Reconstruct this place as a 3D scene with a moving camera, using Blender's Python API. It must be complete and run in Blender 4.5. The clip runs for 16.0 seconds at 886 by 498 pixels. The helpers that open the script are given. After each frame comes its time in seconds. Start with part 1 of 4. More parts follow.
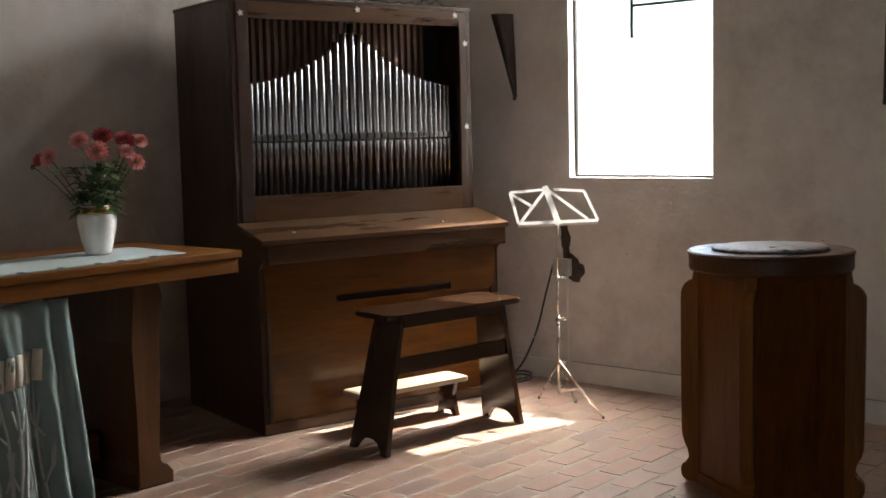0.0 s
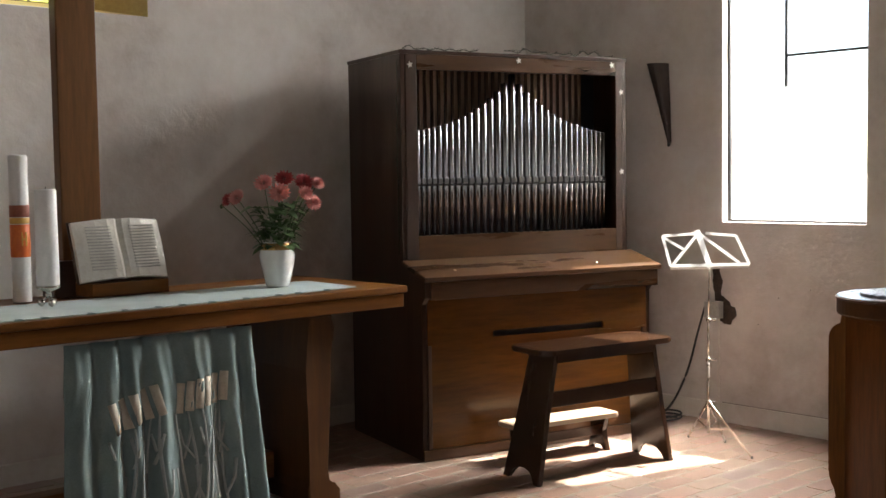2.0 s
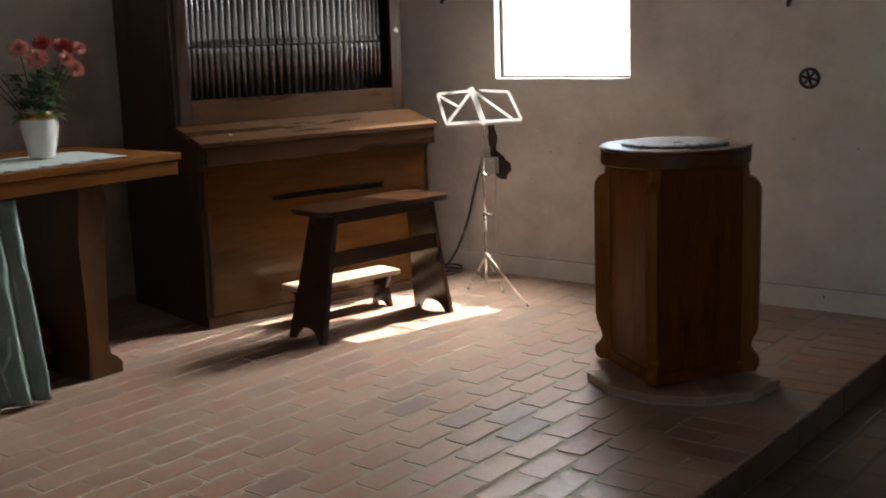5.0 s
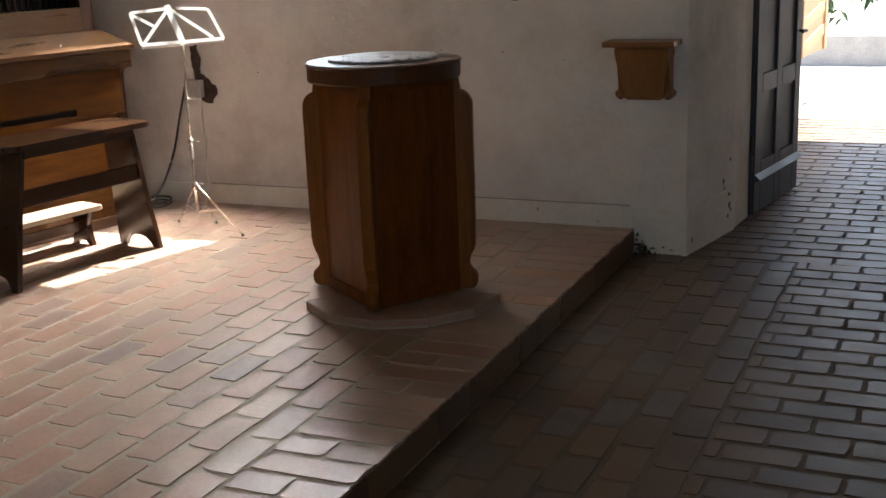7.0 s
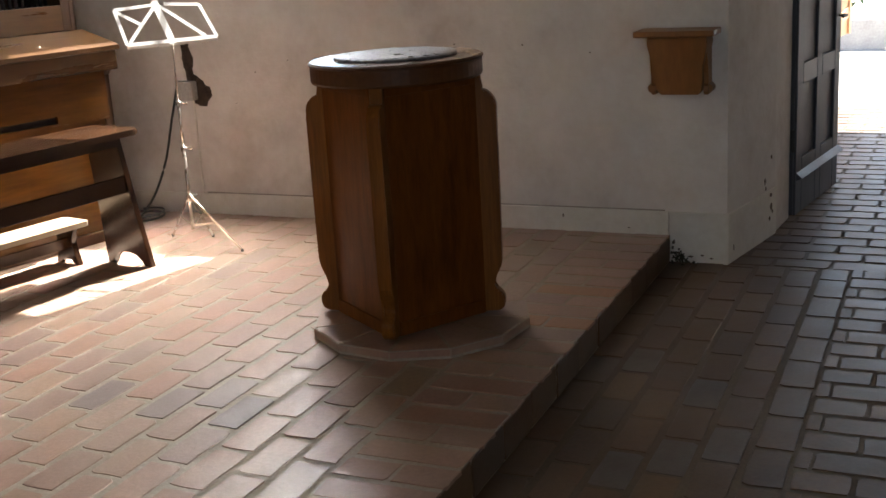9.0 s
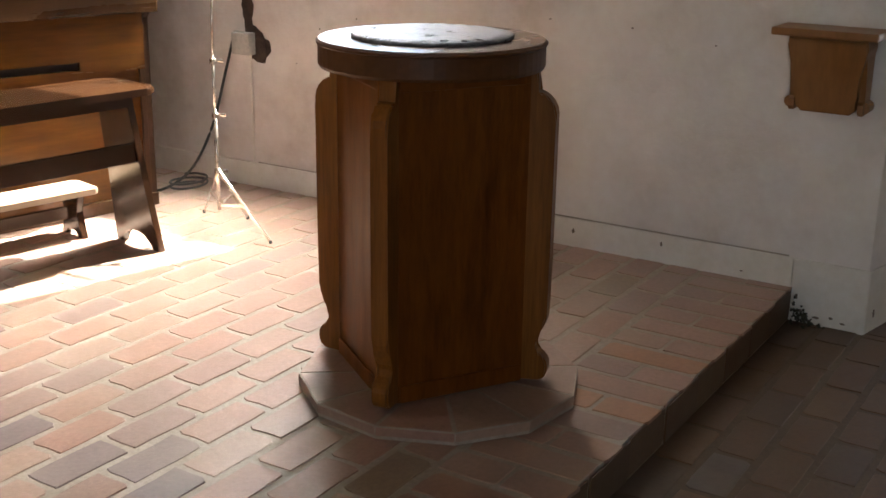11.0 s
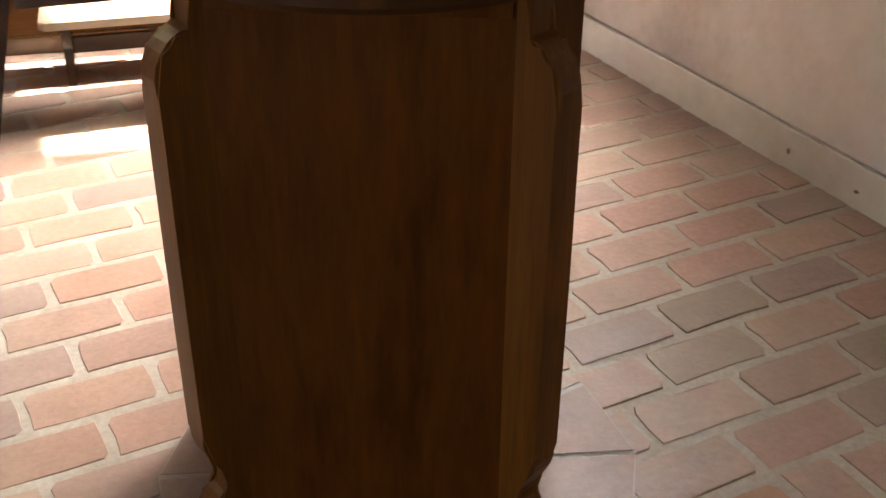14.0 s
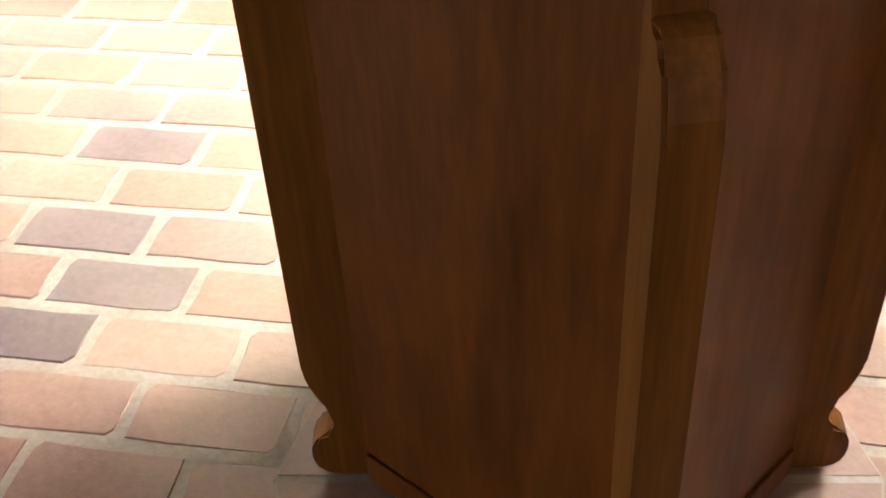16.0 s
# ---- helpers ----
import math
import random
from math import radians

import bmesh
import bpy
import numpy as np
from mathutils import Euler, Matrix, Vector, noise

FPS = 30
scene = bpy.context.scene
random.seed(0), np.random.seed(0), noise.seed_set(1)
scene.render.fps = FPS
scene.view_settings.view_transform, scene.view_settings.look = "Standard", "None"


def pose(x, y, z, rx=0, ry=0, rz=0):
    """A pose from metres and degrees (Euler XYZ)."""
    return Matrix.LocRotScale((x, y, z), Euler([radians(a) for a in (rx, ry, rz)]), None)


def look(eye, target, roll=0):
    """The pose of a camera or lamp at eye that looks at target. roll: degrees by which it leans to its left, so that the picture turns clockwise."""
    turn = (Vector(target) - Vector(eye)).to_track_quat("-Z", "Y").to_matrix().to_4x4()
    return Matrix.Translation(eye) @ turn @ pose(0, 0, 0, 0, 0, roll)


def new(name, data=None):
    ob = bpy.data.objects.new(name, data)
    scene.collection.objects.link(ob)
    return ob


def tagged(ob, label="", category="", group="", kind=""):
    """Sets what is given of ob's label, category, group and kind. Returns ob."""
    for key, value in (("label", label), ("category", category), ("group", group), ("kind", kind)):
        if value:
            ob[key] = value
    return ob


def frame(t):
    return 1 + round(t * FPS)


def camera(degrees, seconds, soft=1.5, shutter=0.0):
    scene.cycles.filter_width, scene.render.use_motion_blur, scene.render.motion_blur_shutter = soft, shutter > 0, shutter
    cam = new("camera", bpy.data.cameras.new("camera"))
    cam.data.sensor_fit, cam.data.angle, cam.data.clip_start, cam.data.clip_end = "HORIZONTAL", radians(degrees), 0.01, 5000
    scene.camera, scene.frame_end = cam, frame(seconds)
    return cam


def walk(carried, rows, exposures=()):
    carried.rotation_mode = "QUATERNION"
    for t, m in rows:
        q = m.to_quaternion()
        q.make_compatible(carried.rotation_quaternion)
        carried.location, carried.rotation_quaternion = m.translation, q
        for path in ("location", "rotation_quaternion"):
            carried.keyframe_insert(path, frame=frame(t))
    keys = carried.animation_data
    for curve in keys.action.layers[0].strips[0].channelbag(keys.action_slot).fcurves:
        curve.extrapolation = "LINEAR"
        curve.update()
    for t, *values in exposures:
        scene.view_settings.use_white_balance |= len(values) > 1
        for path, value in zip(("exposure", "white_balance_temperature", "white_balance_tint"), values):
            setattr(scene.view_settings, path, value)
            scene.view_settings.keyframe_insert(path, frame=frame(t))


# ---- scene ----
# Camera and its walk: seconds, place, yaw, pitch, roll
cam = camera(41.62, 16.0, soft=1.5, shutter=0.3)
PATH = [
    (0.0, -0.837, -0.432, 1.526, -49.55, -5.62, -1.35),
    (0.5, -1.009, -0.469, 1.518, -48.59, -4.64, -0.37),
    (1.0, -1.053, -0.489, 1.536, -46.93, -3.71, 0.13),
    (1.5, -1.058, -0.606, 1.543, -43.20, -3.36, -0.34),
    (2.0, -1.084, -0.641, 1.549, -42.06, -3.52, -0.82),
    (2.5, -1.116, -0.670, 1.551, -41.75, -3.82, -0.80),
    (3.0, -1.148, -0.671, 1.557, -41.92, -3.68, -0.78),
    (3.5, -1.169, -0.712, 1.563, -41.47, -3.70, -0.98),
    (4.0, -1.131, -0.727, 1.563, -44.11, -4.20, -1.07),
    (4.5, -1.077, -0.667, 1.501, -48.73, -6.28, -2.14),
    (5.0, -1.062, -0.685, 1.545, -52.35, -10.52, -1.90),
    (7.3, -0.710, -0.579, 1.475, -66.43, -14.62, -2.52),
    (7.5, -0.604, -0.512, 1.426, -66.28, -14.46, -2.84),
    (8.0, -0.378, -0.401, 1.426, -64.47, -15.15, -2.94),
    (8.5, -0.285, -0.312, 1.431, -63.47, -15.11, -2.80),
    (9.0, -0.375, -0.324, 1.470, -65.81, -15.16, -3.41),
    (9.5, -0.328, -0.338, 1.415, -65.43, -14.49, -1.12),
    (12.0, 1.625, -0.066, 1.478, -54.00, -22.32, 0.52),
    (12.5, 1.921, -0.033, 1.461, -52.12, -25.88, 1.20),
    (13.0, 2.312, -0.050, 1.472, -42.11, -27.27, 2.63),
    (13.5, 2.602, -0.017, 1.442, -35.54, -28.46, 2.03),
    (14.0, 2.879, 0.087, 1.411, -27.12, -30.20, 0.40),
    (14.5, 3.160, 0.024, 1.404, -15.97, -29.74, 2.71),
    (15.0, 3.369, 0.142, 1.405, -5.32, -32.29, -0.95),
    (15.5, 3.490, 0.332, 1.359, 2.61, -36.27, -3.31),
    (16.0, 3.612, 0.480, 1.336, 12.63, -39.48, -3.62),
]


def along(x, y, z, yaw, pitch, roll):
    a, b = radians(yaw), radians(pitch)
    way = Vector((-math.sin(a) * math.cos(b), math.cos(a) * math.cos(b), math.sin(b)))
    return look((x, y, z), Vector((x, y, z)) + way, roll)


EXPOSURES = [(0.0, 2.07), (1.0, 2.15), (2.0, 2.47), (3.5, 2.75), (4.0, 2.75), (4.5, 2.49), (5.0, 2.07), (7.5, 2.58), (9.5, 2.73), (12.0, 3.52), (14.5, 3.65), (15.0, 3.75), (15.5, 3.95), (16.0, 4.50)]
walk(cam, [(r[0], along(*r[1:])) for r in PATH], EXPOSURES)

# World, sun, the daylight that comes in at the windows, and an added fill
SUN_AZ, SUN_EL = -14.0, 55.0   # degrees: the sun stands towards +x, a little to -y
world = bpy.data.worlds.new("sky")
scene.world = world
world.use_nodes = True
wn = world.node_tree
sky = wn.nodes.new("ShaderNodeTexSky")
sky.sky_type = "NISHITA"
sky.sun_disc = False
sky.sun_elevation = radians(SUN_EL)
sky.sun_rotation = radians(90 - SUN_AZ)
wn.links.new(sky.outputs[0], wn.nodes["Background"].inputs[0])
wn.nodes["Background"].inputs[1].default_value = 0.10

sun = new("sun", bpy.data.lights.new("sun", "SUN"))
sun.data.energy, sun.data.angle, sun.data.color = 5.0, radians(0.6), (1.0, 0.94, 0.86)
to_sun = Vector((math.cos(radians(SUN_EL)) * math.cos(radians(SUN_AZ)), math.cos(radians(SUN_EL)) * math.sin(radians(SUN_AZ)), math.sin(radians(SUN_EL))))
sun.matrix_world = look(to_sun * 20, (0, 0, 0))


def daylight(name, eye, target, w, h, watts, colour=(0.86, 0.93, 1.0)):
    lamp = new(name, bpy.data.lights.new(name, "AREA"))
    lamp.data.shape, lamp.data.size, lamp.data.size_y = "RECTANGLE", w, h
    lamp.data.energy, lamp.data.color = watts, colour
    lamp.matrix_world = look(eye, target)
    return lamp


daylight("skylight_window", (5.98, 3.02, 3.35), (4.7, 3.02, 1.6), 0.95, 2.5, 84, (1.0, 0.97, 0.94))
daylight("skylight_altar_window", (1.33, 5.62, 3.25), (1.33, 5.0, 3.2), 0.62, 1.4, 3.6)
# added fill, no source seen: lifts the east wall and the font
daylight("fill_nave_west", (-3.25, -2.2, 1.4), (-2.0, -2.05, 1.45), 1.0, 1.9, 4.4, (0.88, 0.94, 1.0))
daylight("skylight_porch", (9.75, -0.15, 1.0), (8.0, -0.15, 0.9), 1.3, 2.0, 2.2)


# Materials
def nodes_of(name):
    m = bpy.data.materials.new(name)
    m.use_nodes = True
    return m, m.node_tree.nodes, m.node_tree.links, m.node_tree.nodes["Principled BSDF"]


def grain(name, colours, scale=3.0, fine=40.0, rough=0.6, rough_var=0.15, bump=0.15, stretch=(1, 1, 1), metal=0.0, coat=0.0, source="Object", pick="", depth=0.01, fine_mix=0.35, spec=0.5, dusty=(0.31, 0.24, 0.18)):
    """A surface with two scales of variation; colours run along a ramp, picked by coarse noise or per piece."""
    m, n, l, b = nodes_of(name)
    tc = n.new("ShaderNodeTexCoord")
    mp = n.new("ShaderNodeMapping")
    mp.inputs["Scale"].default_value = stretch
    if pick:
        geo = n.new("ShaderNodeNewGeometry")
        l.new(geo.outputs["Position"], mp.inputs[0])
    else:
        l.new(tc.outputs[source], mp.inputs[0])
    n1 = n.new("ShaderNodeTexNoise")
    n1.inputs["Scale"].default_value, n1.inputs["Detail"].default_value, n1.inputs["Roughness"].default_value = scale, 6, 0.6
    n2 = n.new("ShaderNodeTexNoise")
    n2.inputs["Scale"].default_value, n2.inputs["Detail"].default_value, n2.inputs["Roughness"].default_value = fine, 5, 0.65
    l.new(mp.outputs[0], n1.inputs[0])
    l.new(mp.outputs[0], n2.inputs[0])
    ramp = n.new("ShaderNodeValToRGB")
    ramp.color_ramp.elements.remove(ramp.color_ramp.elements[1])
    for i, c in enumerate(colours):
        at = i / max(1, len(colours) - 1)
        at = at if pick else 0.28 + 0.44 * at
        e = ramp.color_ramp.elements[0] if i == 0 else ramp.color_ramp.elements.new(at)
        e.position, e.color = at, (*c, 1)
    if pick:
        ramp.color_ramp.interpolation = "CONSTANT"
    if pick == "object":
        oi = n.new("ShaderNodeObjectInfo")
        l.new(oi.outputs["Random"], ramp.inputs[0])
    elif pick == "island":
        ge = n.new("ShaderNodeNewGeometry")
        l.new(ge.outputs["Random Per Island"], ramp.inputs[0])
    else:
        l.new(n1.outputs[0], ramp.inputs[0])
    mix = n.new("ShaderNodeMix")
    mix.data_type, mix.blend_type = "RGBA", "OVERLAY"
    mix.inputs[0].default_value = fine_mix
    l.new(ramp.outputs[0], mix.inputs[6])
    l.new(n2.outputs[0], mix.inputs[7])
    out = mix.outputs[2]
    if pick:
        mix2 = n.new("ShaderNodeMix")
        mix2.data_type, mix2.blend_type = "RGBA", "OVERLAY"
        mix2.inputs[0].default_value = 0.32
        l.new(out, mix2.inputs[6])
        l.new(n1.outputs[0], mix2.inputs[7])
        n3 = n.new("ShaderNodeTexNoise")
        n3.inputs["Scale"].default_value, n3.inputs["Detail"].default_value = 1.6, 5
        l.new(mp.outputs[0], n3.inputs[0])
        dust = n.new("ShaderNodeMapRange")
        dust.inputs[1].default_value, dust.inputs[2].default_value, dust.inputs[3].default_value, dust.inputs[4].default_value = 0.42, 0.74, 0.0, 0.52
        l.new(n3.outputs[0], dust.inputs[0])
        mix3 = n.new("ShaderNodeMix")
        mix3.data_type = "RGBA"
        l.new(dust.outputs[0], mix3.inputs[0])
        l.new(mix2.outputs[2], mix3.inputs[6])
        mix3.inputs[7].default_value = (*dusty, 1)
        out = mix3.outputs[2]
    l.new(out, b.inputs["Base Color"])
    mr = n.new("ShaderNodeMapRange")
    mr.inputs[1].default_value, mr.inputs[2].default_value = 0.3, 0.7
    mr.inputs[3].default_value, mr.inputs[4].default_value = rough - rough_var, min(1.0, rough + rough_var)
    l.new(n1.outputs[0], mr.inputs[0])
    l.new(mr.outputs[0], b.inputs["Roughness"])
    b.inputs["Metallic"].default_value = metal
    b.inputs["Specular IOR Level"].default_value = spec
    b.inputs["Coat Weight"].default_value = coat
    b.inputs["Coat Roughness"].default_value = 0.25
    if bump:
        add = n.new("ShaderNodeMath")
        add.operation = "MULTIPLY_ADD"
        add.inputs[1].default_value = 0.4
        l.new(n2.outputs[0], add.inputs[0])
        l.new(n1.outputs[0], add.inputs[2])
        bp = n.new("ShaderNodeBump")
        bp.inputs["Strength"].default_value, bp.inputs["Distance"].default_value = bump, depth
        l.new(add.outputs[0], bp.inputs["Height"])
        l.new(bp.outputs[0], b.inputs["Normal"])
    return m


BRICKS = [(0.293, 0.1619, 0.1166), (0.3134, 0.1829, 0.1303), (0.3274, 0.2107, 0.1558), (0.293, 0.1657, 0.1166), (0.2725, 0.1619, 0.1231), (0.3134, 0.1973, 0.1403), (0.2381, 0.1542, 0.1267), (0.293, 0.1619, 0.1166), (0.2576, 0.1619, 0.1303), (0.2995, 0.1791, 0.1331), (0.3218, 0.1935, 0.1431), (0.2864, 0.1695, 0.1267)]
# nave brick and mortar are darkened to offset excess light on that floor
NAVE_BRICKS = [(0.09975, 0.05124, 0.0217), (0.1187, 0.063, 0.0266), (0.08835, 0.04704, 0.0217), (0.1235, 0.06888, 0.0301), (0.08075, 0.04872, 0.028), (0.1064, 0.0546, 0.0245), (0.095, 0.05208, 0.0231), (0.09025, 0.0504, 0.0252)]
M_BRICK = grain("floor brick", BRICKS, 6, 60, 0.39, 0.05, 0.25, pick="object", depth=0.006)
M_BRICKS = grain("floor brick far", BRICKS, 6, 60, 0.39, 0.05, 0.25, pick="island", depth=0.006)
M_BRICK_DARK = grain("burnt floor brick", [(0.14, 0.10, 0.095), (0.18, 0.13, 0.12), (0.155, 0.115, 0.105)], 6, 60, 0.42, 0.05, 0.2, pick="object", depth=0.006)
M_BRICK_SMOKED = grain("smoked floor brick", [(0.22, 0.155, 0.105), (0.25, 0.175, 0.12)], 6, 60, 0.42, 0.05, 0.2, pick="object", depth=0.006)
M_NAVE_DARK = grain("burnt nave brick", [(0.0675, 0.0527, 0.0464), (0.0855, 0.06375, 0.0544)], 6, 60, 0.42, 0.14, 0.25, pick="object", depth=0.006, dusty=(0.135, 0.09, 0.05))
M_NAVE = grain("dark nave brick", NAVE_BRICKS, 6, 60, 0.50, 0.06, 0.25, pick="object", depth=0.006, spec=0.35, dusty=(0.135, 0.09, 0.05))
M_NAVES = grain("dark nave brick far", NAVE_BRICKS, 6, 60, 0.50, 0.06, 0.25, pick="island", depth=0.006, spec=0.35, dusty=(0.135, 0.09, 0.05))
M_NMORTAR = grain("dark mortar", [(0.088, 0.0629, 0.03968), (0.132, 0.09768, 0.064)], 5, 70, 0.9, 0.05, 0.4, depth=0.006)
M_MORTAR = grain("mortar", [(0.2871, 0.2393, 0.187), (0.3915, 0.335, 0.2741)], 5, 70, 0.9, 0.05, 0.4, depth=0.006)
M_PLASTER = grain("lime plaster", [(0.5198, 0.4633, 0.4181), (0.7232, 0.6723, 0.6271), (0.8249, 0.7853, 0.7458)], 1.3, 11, 0.9, 0.05, 0.7, source="Object", depth=0.02, fine_mix=0.3)
M_SKIRT = grain("painted skirting", [(0.6696, 0.6264, 0.5616), (0.8208, 0.7884, 0.7236)], 3, 25, 0.8, 0.08, 0.3, depth=0.01, fine_mix=0.3)
# ceilings are unseen; made dark to cut light bounced onto the floor
M_CEIL = grain("dark unseen ceiling", [(0.12, 0.075, 0.045), (0.20, 0.13, 0.08)], 3, 30, 0.7, 0.1, 0.2, stretch=(0.1, 1, 1))
M_ORGAN = grain("dark stained oak", [(0.01188, 0.005063, 0.002344), (0.04275, 0.01688, 0.006563), (0.02137, 0.009, 0.00375)], 5, 45, 0.36, 0.1, 0.08, stretch=(1, 1, 0.12), coat=0.08, depth=0.003, fine_mix=0.5)
M_ORGAN_H = grain("dark stained oak lid", [(0.02323, 0.008856, 0.00252), (0.06547, 0.02755, 0.00792), (0.03802, 0.01574, 0.00432)], 5, 45, 0.32, 0.1, 0.08, stretch=(0.12, 1, 1), coat=0.25, depth=0.003, fine_mix=0.5)
M_PANEL = grain("walnut panel", [(0.0253, 0.008395, 0.00115), (0.08625, 0.03105, 0.00414), (0.046, 0.01552, 0.0023)], 4, 40, 0.24, 0.05, 0.05, stretch=(0.12, 1, 1), depth=0.003, fine_mix=0.6, spec=0.5)
M_BENCH = grain("dark bench wood", [(0.00825, 0.003024, 0.00102), (0.0315, 0.01188, 0.0034), (0.0165, 0.00612, 0.00204)], 7, 60, 0.22, 0.06, 0.06, stretch=(0.1, 1, 0.2), coat=0.35, depth=0.003, fine_mix=0.5)
# footrest board: paler than the bench wood to carry the sun on it
M_TREAD = grain("sunlit tread", [(0.27, 0.19, 0.125), (0.38, 0.285, 0.20)], 5, 45, 0.4, 0.08, 0.08, stretch=(0.12, 1, 1), depth=0.003)
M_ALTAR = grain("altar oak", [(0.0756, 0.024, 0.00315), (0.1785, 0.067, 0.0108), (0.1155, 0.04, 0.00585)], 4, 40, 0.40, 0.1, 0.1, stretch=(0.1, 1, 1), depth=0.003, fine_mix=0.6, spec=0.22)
# leg oak: upright grain, darkened for the shade under the tabletop
M_ALTARV = grain("shaded altar oak upright", [(0.0364, 0.0126, 0.00242), (0.0936, 0.0348, 0.00726), (0.0585, 0.0204, 0.00418)], 4, 40, 0.42, 0.1, 0.1, stretch=(1, 1, 0.1), depth=0.003, fine_mix=0.55, spec=0.4)
M_CROSS = grain("brown cross oak", [(0.075, 0.030, 0.008), (0.15, 0.064, 0.018), (0.10, 0.042, 0.011)], 4, 40, 0.45, 0.1, 0.1, stretch=(1, 1, 0.1), depth=0.003, fine_mix=0.55, spec=0.3)
M_FONT = grain("stained font oak", [(0.05713, 0.01521, 0.001466), (0.1391, 0.04057, 0.004485), (0.08446, 0.02344, 0.002587)], 6, 50, 0.40, 0.10, 0.08, stretch=(1.3, 1.3, 0.22), depth=0.003, fine_mix=0.5, spec=0.15)
M_FONTRIB = grain("stained font rib", [(0.1235, 0.04032, 0.00448), (0.2293, 0.08624, 0.01254)], 7, 60, 0.40, 0.08, 0.08, stretch=(1.8, 1.8, 0.1), depth=0.003, fine_mix=0.65, spec=0.22)
M_FONTTOP = grain("font rim oak", [(0.075, 0.025, 0.007), (0.13, 0.05, 0.015)], 5, 50, 0.26, 0.06, 0.05, stretch=(0.3, 1, 1), coat=0.5, depth=0.003)
# rim oak again, darkened for the side, which stands dimmer than the top
M_RIM = grain("font rim side oak", [(0.050, 0.016, 0.003), (0.10, 0.036, 0.008)], 5, 50, 0.42, 0.08, 0.06, stretch=(0.6, 0.6, 1), depth=0.003, spec=0.25)
M_TERRA = grain("orange floor brick", [(0.34, 0.165, 0.085), (0.37, 0.185, 0.10)], 6, 60, 0.42, 0.05, 0.2, pick="object", depth=0.006)
# near-black colour for the shade inside the organ case, slot and pipe mouths
M_DARK = grain("dark void shade", [(0.012, 0.008, 0.007), (0.02, 0.013, 0.01)], 5, 40, 0.8, 0.1, 0)
M_TIN = grain("organ pipe tin", [(0.30, 0.30, 0.31), (0.46, 0.46, 0.47)], 6, 60, 0.20, 0.05, 0.02, stretch=(1, 1, 0.2), metal=1.0, depth=0.002)
M_SLAT = grain("wooden back pipe", [(0.11, 0.055, 0.027), (0.16, 0.085, 0.045)], 6, 50, 0.6, 0.1, 0.1, stretch=(1, 1, 0.15))
M_STEEL = grain("nickel plated steel", [(0.60, 0.57, 0.52), (0.74, 0.71, 0.65)], 8, 60, 0.25, 0.1, 0.03, metal=1.0)
# desk bars: nickel turned near white to imitate the sun on them
M_DESK = grain("whitened nickel bar", [(0.78, 0.77, 0.75), (0.86, 0.85, 0.83)], 8, 60, 0.38, 0.08, 0.03, metal=0.1)
M_PEWTER = grain("pewter relief", [(0.07, 0.07, 0.075), (0.30, 0.30, 0.315)], 26, 90, 0.36, 0.14, 1.0, metal=0.75, depth=0.014)
M_IRON = grain("black iron", [(0.02, 0.02, 0.02), (0.045, 0.042, 0.04)], 8, 60, 0.55, 0.12, 0.2)
M_WEDGE = grain("dark sconce wood", [(0.028, 0.017, 0.013), (0.055, 0.034, 0.025)], 6, 40, 0.5, 0.1, 0.1)
M_DOOR = grain("grey blue door paint", [(0.045, 0.05, 0.065), (0.075, 0.082, 0.10)], 4, 40, 0.5, 0.1, 0.15, stretch=(1, 1, 0.2))
M_PINE = grain("pale orange pine", [(0.50, 0.27, 0.13), (0.60, 0.36, 0.19)], 4, 40, 0.5, 0.1, 0.1, stretch=(1, 1, 0.15))
M_BOX = grain("collection box oak", [(0.19, 0.075, 0.016), (0.28, 0.125, 0.033)], 5, 45, 0.45, 0.1, 0.1, stretch=(1, 1, 0.15), coat=0.1)
M_CLOTH = grain("pale teal cloth", [(0.1342, 0.1914, 0.1926), (0.2257, 0.2877, 0.28)], 5, 160, 0.9, 0.05, 0.3, depth=0.003, fine_mix=0.25)
M_RUNNER = grain("pale blue linen", [(0.36, 0.44, 0.44), (0.46, 0.53, 0.53)], 5, 180, 0.9, 0.05, 0.3, depth=0.002, fine_mix=0.25)
M_WHEAT = grain("pale embroidery", [(0.50, 0.45, 0.36), (0.62, 0.565, 0.47)], 40, 200, 0.9, 0.05, 0.5, depth=0.003)
M_STEM = grain("stem embroidery", [(0.33, 0.37, 0.36), (0.42, 0.455, 0.44)], 40, 200, 0.9, 0.05, 0.3, depth=0.002)
M_POPPY = grain("coral embroidery", [(0.50, 0.24, 0.19), (0.60, 0.32, 0.26)], 40, 200, 0.9, 0.05, 0.3, depth=0.002)
M_WAX = grain("white wax", [(0.74, 0.72, 0.70), (0.82, 0.80, 0.78)], 6, 60, 0.5, 0.1, 0.05)
M_RED = grain("orange red wax", [(0.62, 0.10, 0.02), (0.75, 0.20, 0.03)], 12, 60, 0.5, 0.1, 0.05)
M_GOLDWAX = grain("golden wax", [(0.55, 0.28, 0.05), (0.68, 0.38, 0.08)], 12, 60, 0.45, 0.1, 0.05)
M_MAROON = grain("brown red wax", [(0.20, 0.05, 0.03), (0.28, 0.08, 0.04)], 12, 60, 0.5, 0.1, 0.05)
M_CHINA = grain("white glazed china", [(0.74, 0.72, 0.69), (0.80, 0.78, 0.75)], 4, 30, 0.14, 0.04, 0.0, coat=0.5)
M_GILT = grain("ochre gold glaze", [(0.45, 0.25, 0.08), (0.60, 0.37, 0.14)], 10, 50, 0.25, 0.08, 0.1, metal=0.5)
M_PAPER = grain("aged paper", [(0.66, 0.62, 0.55), (0.76, 0.72, 0.65)], 5, 80, 0.85, 0.05, 0.1)
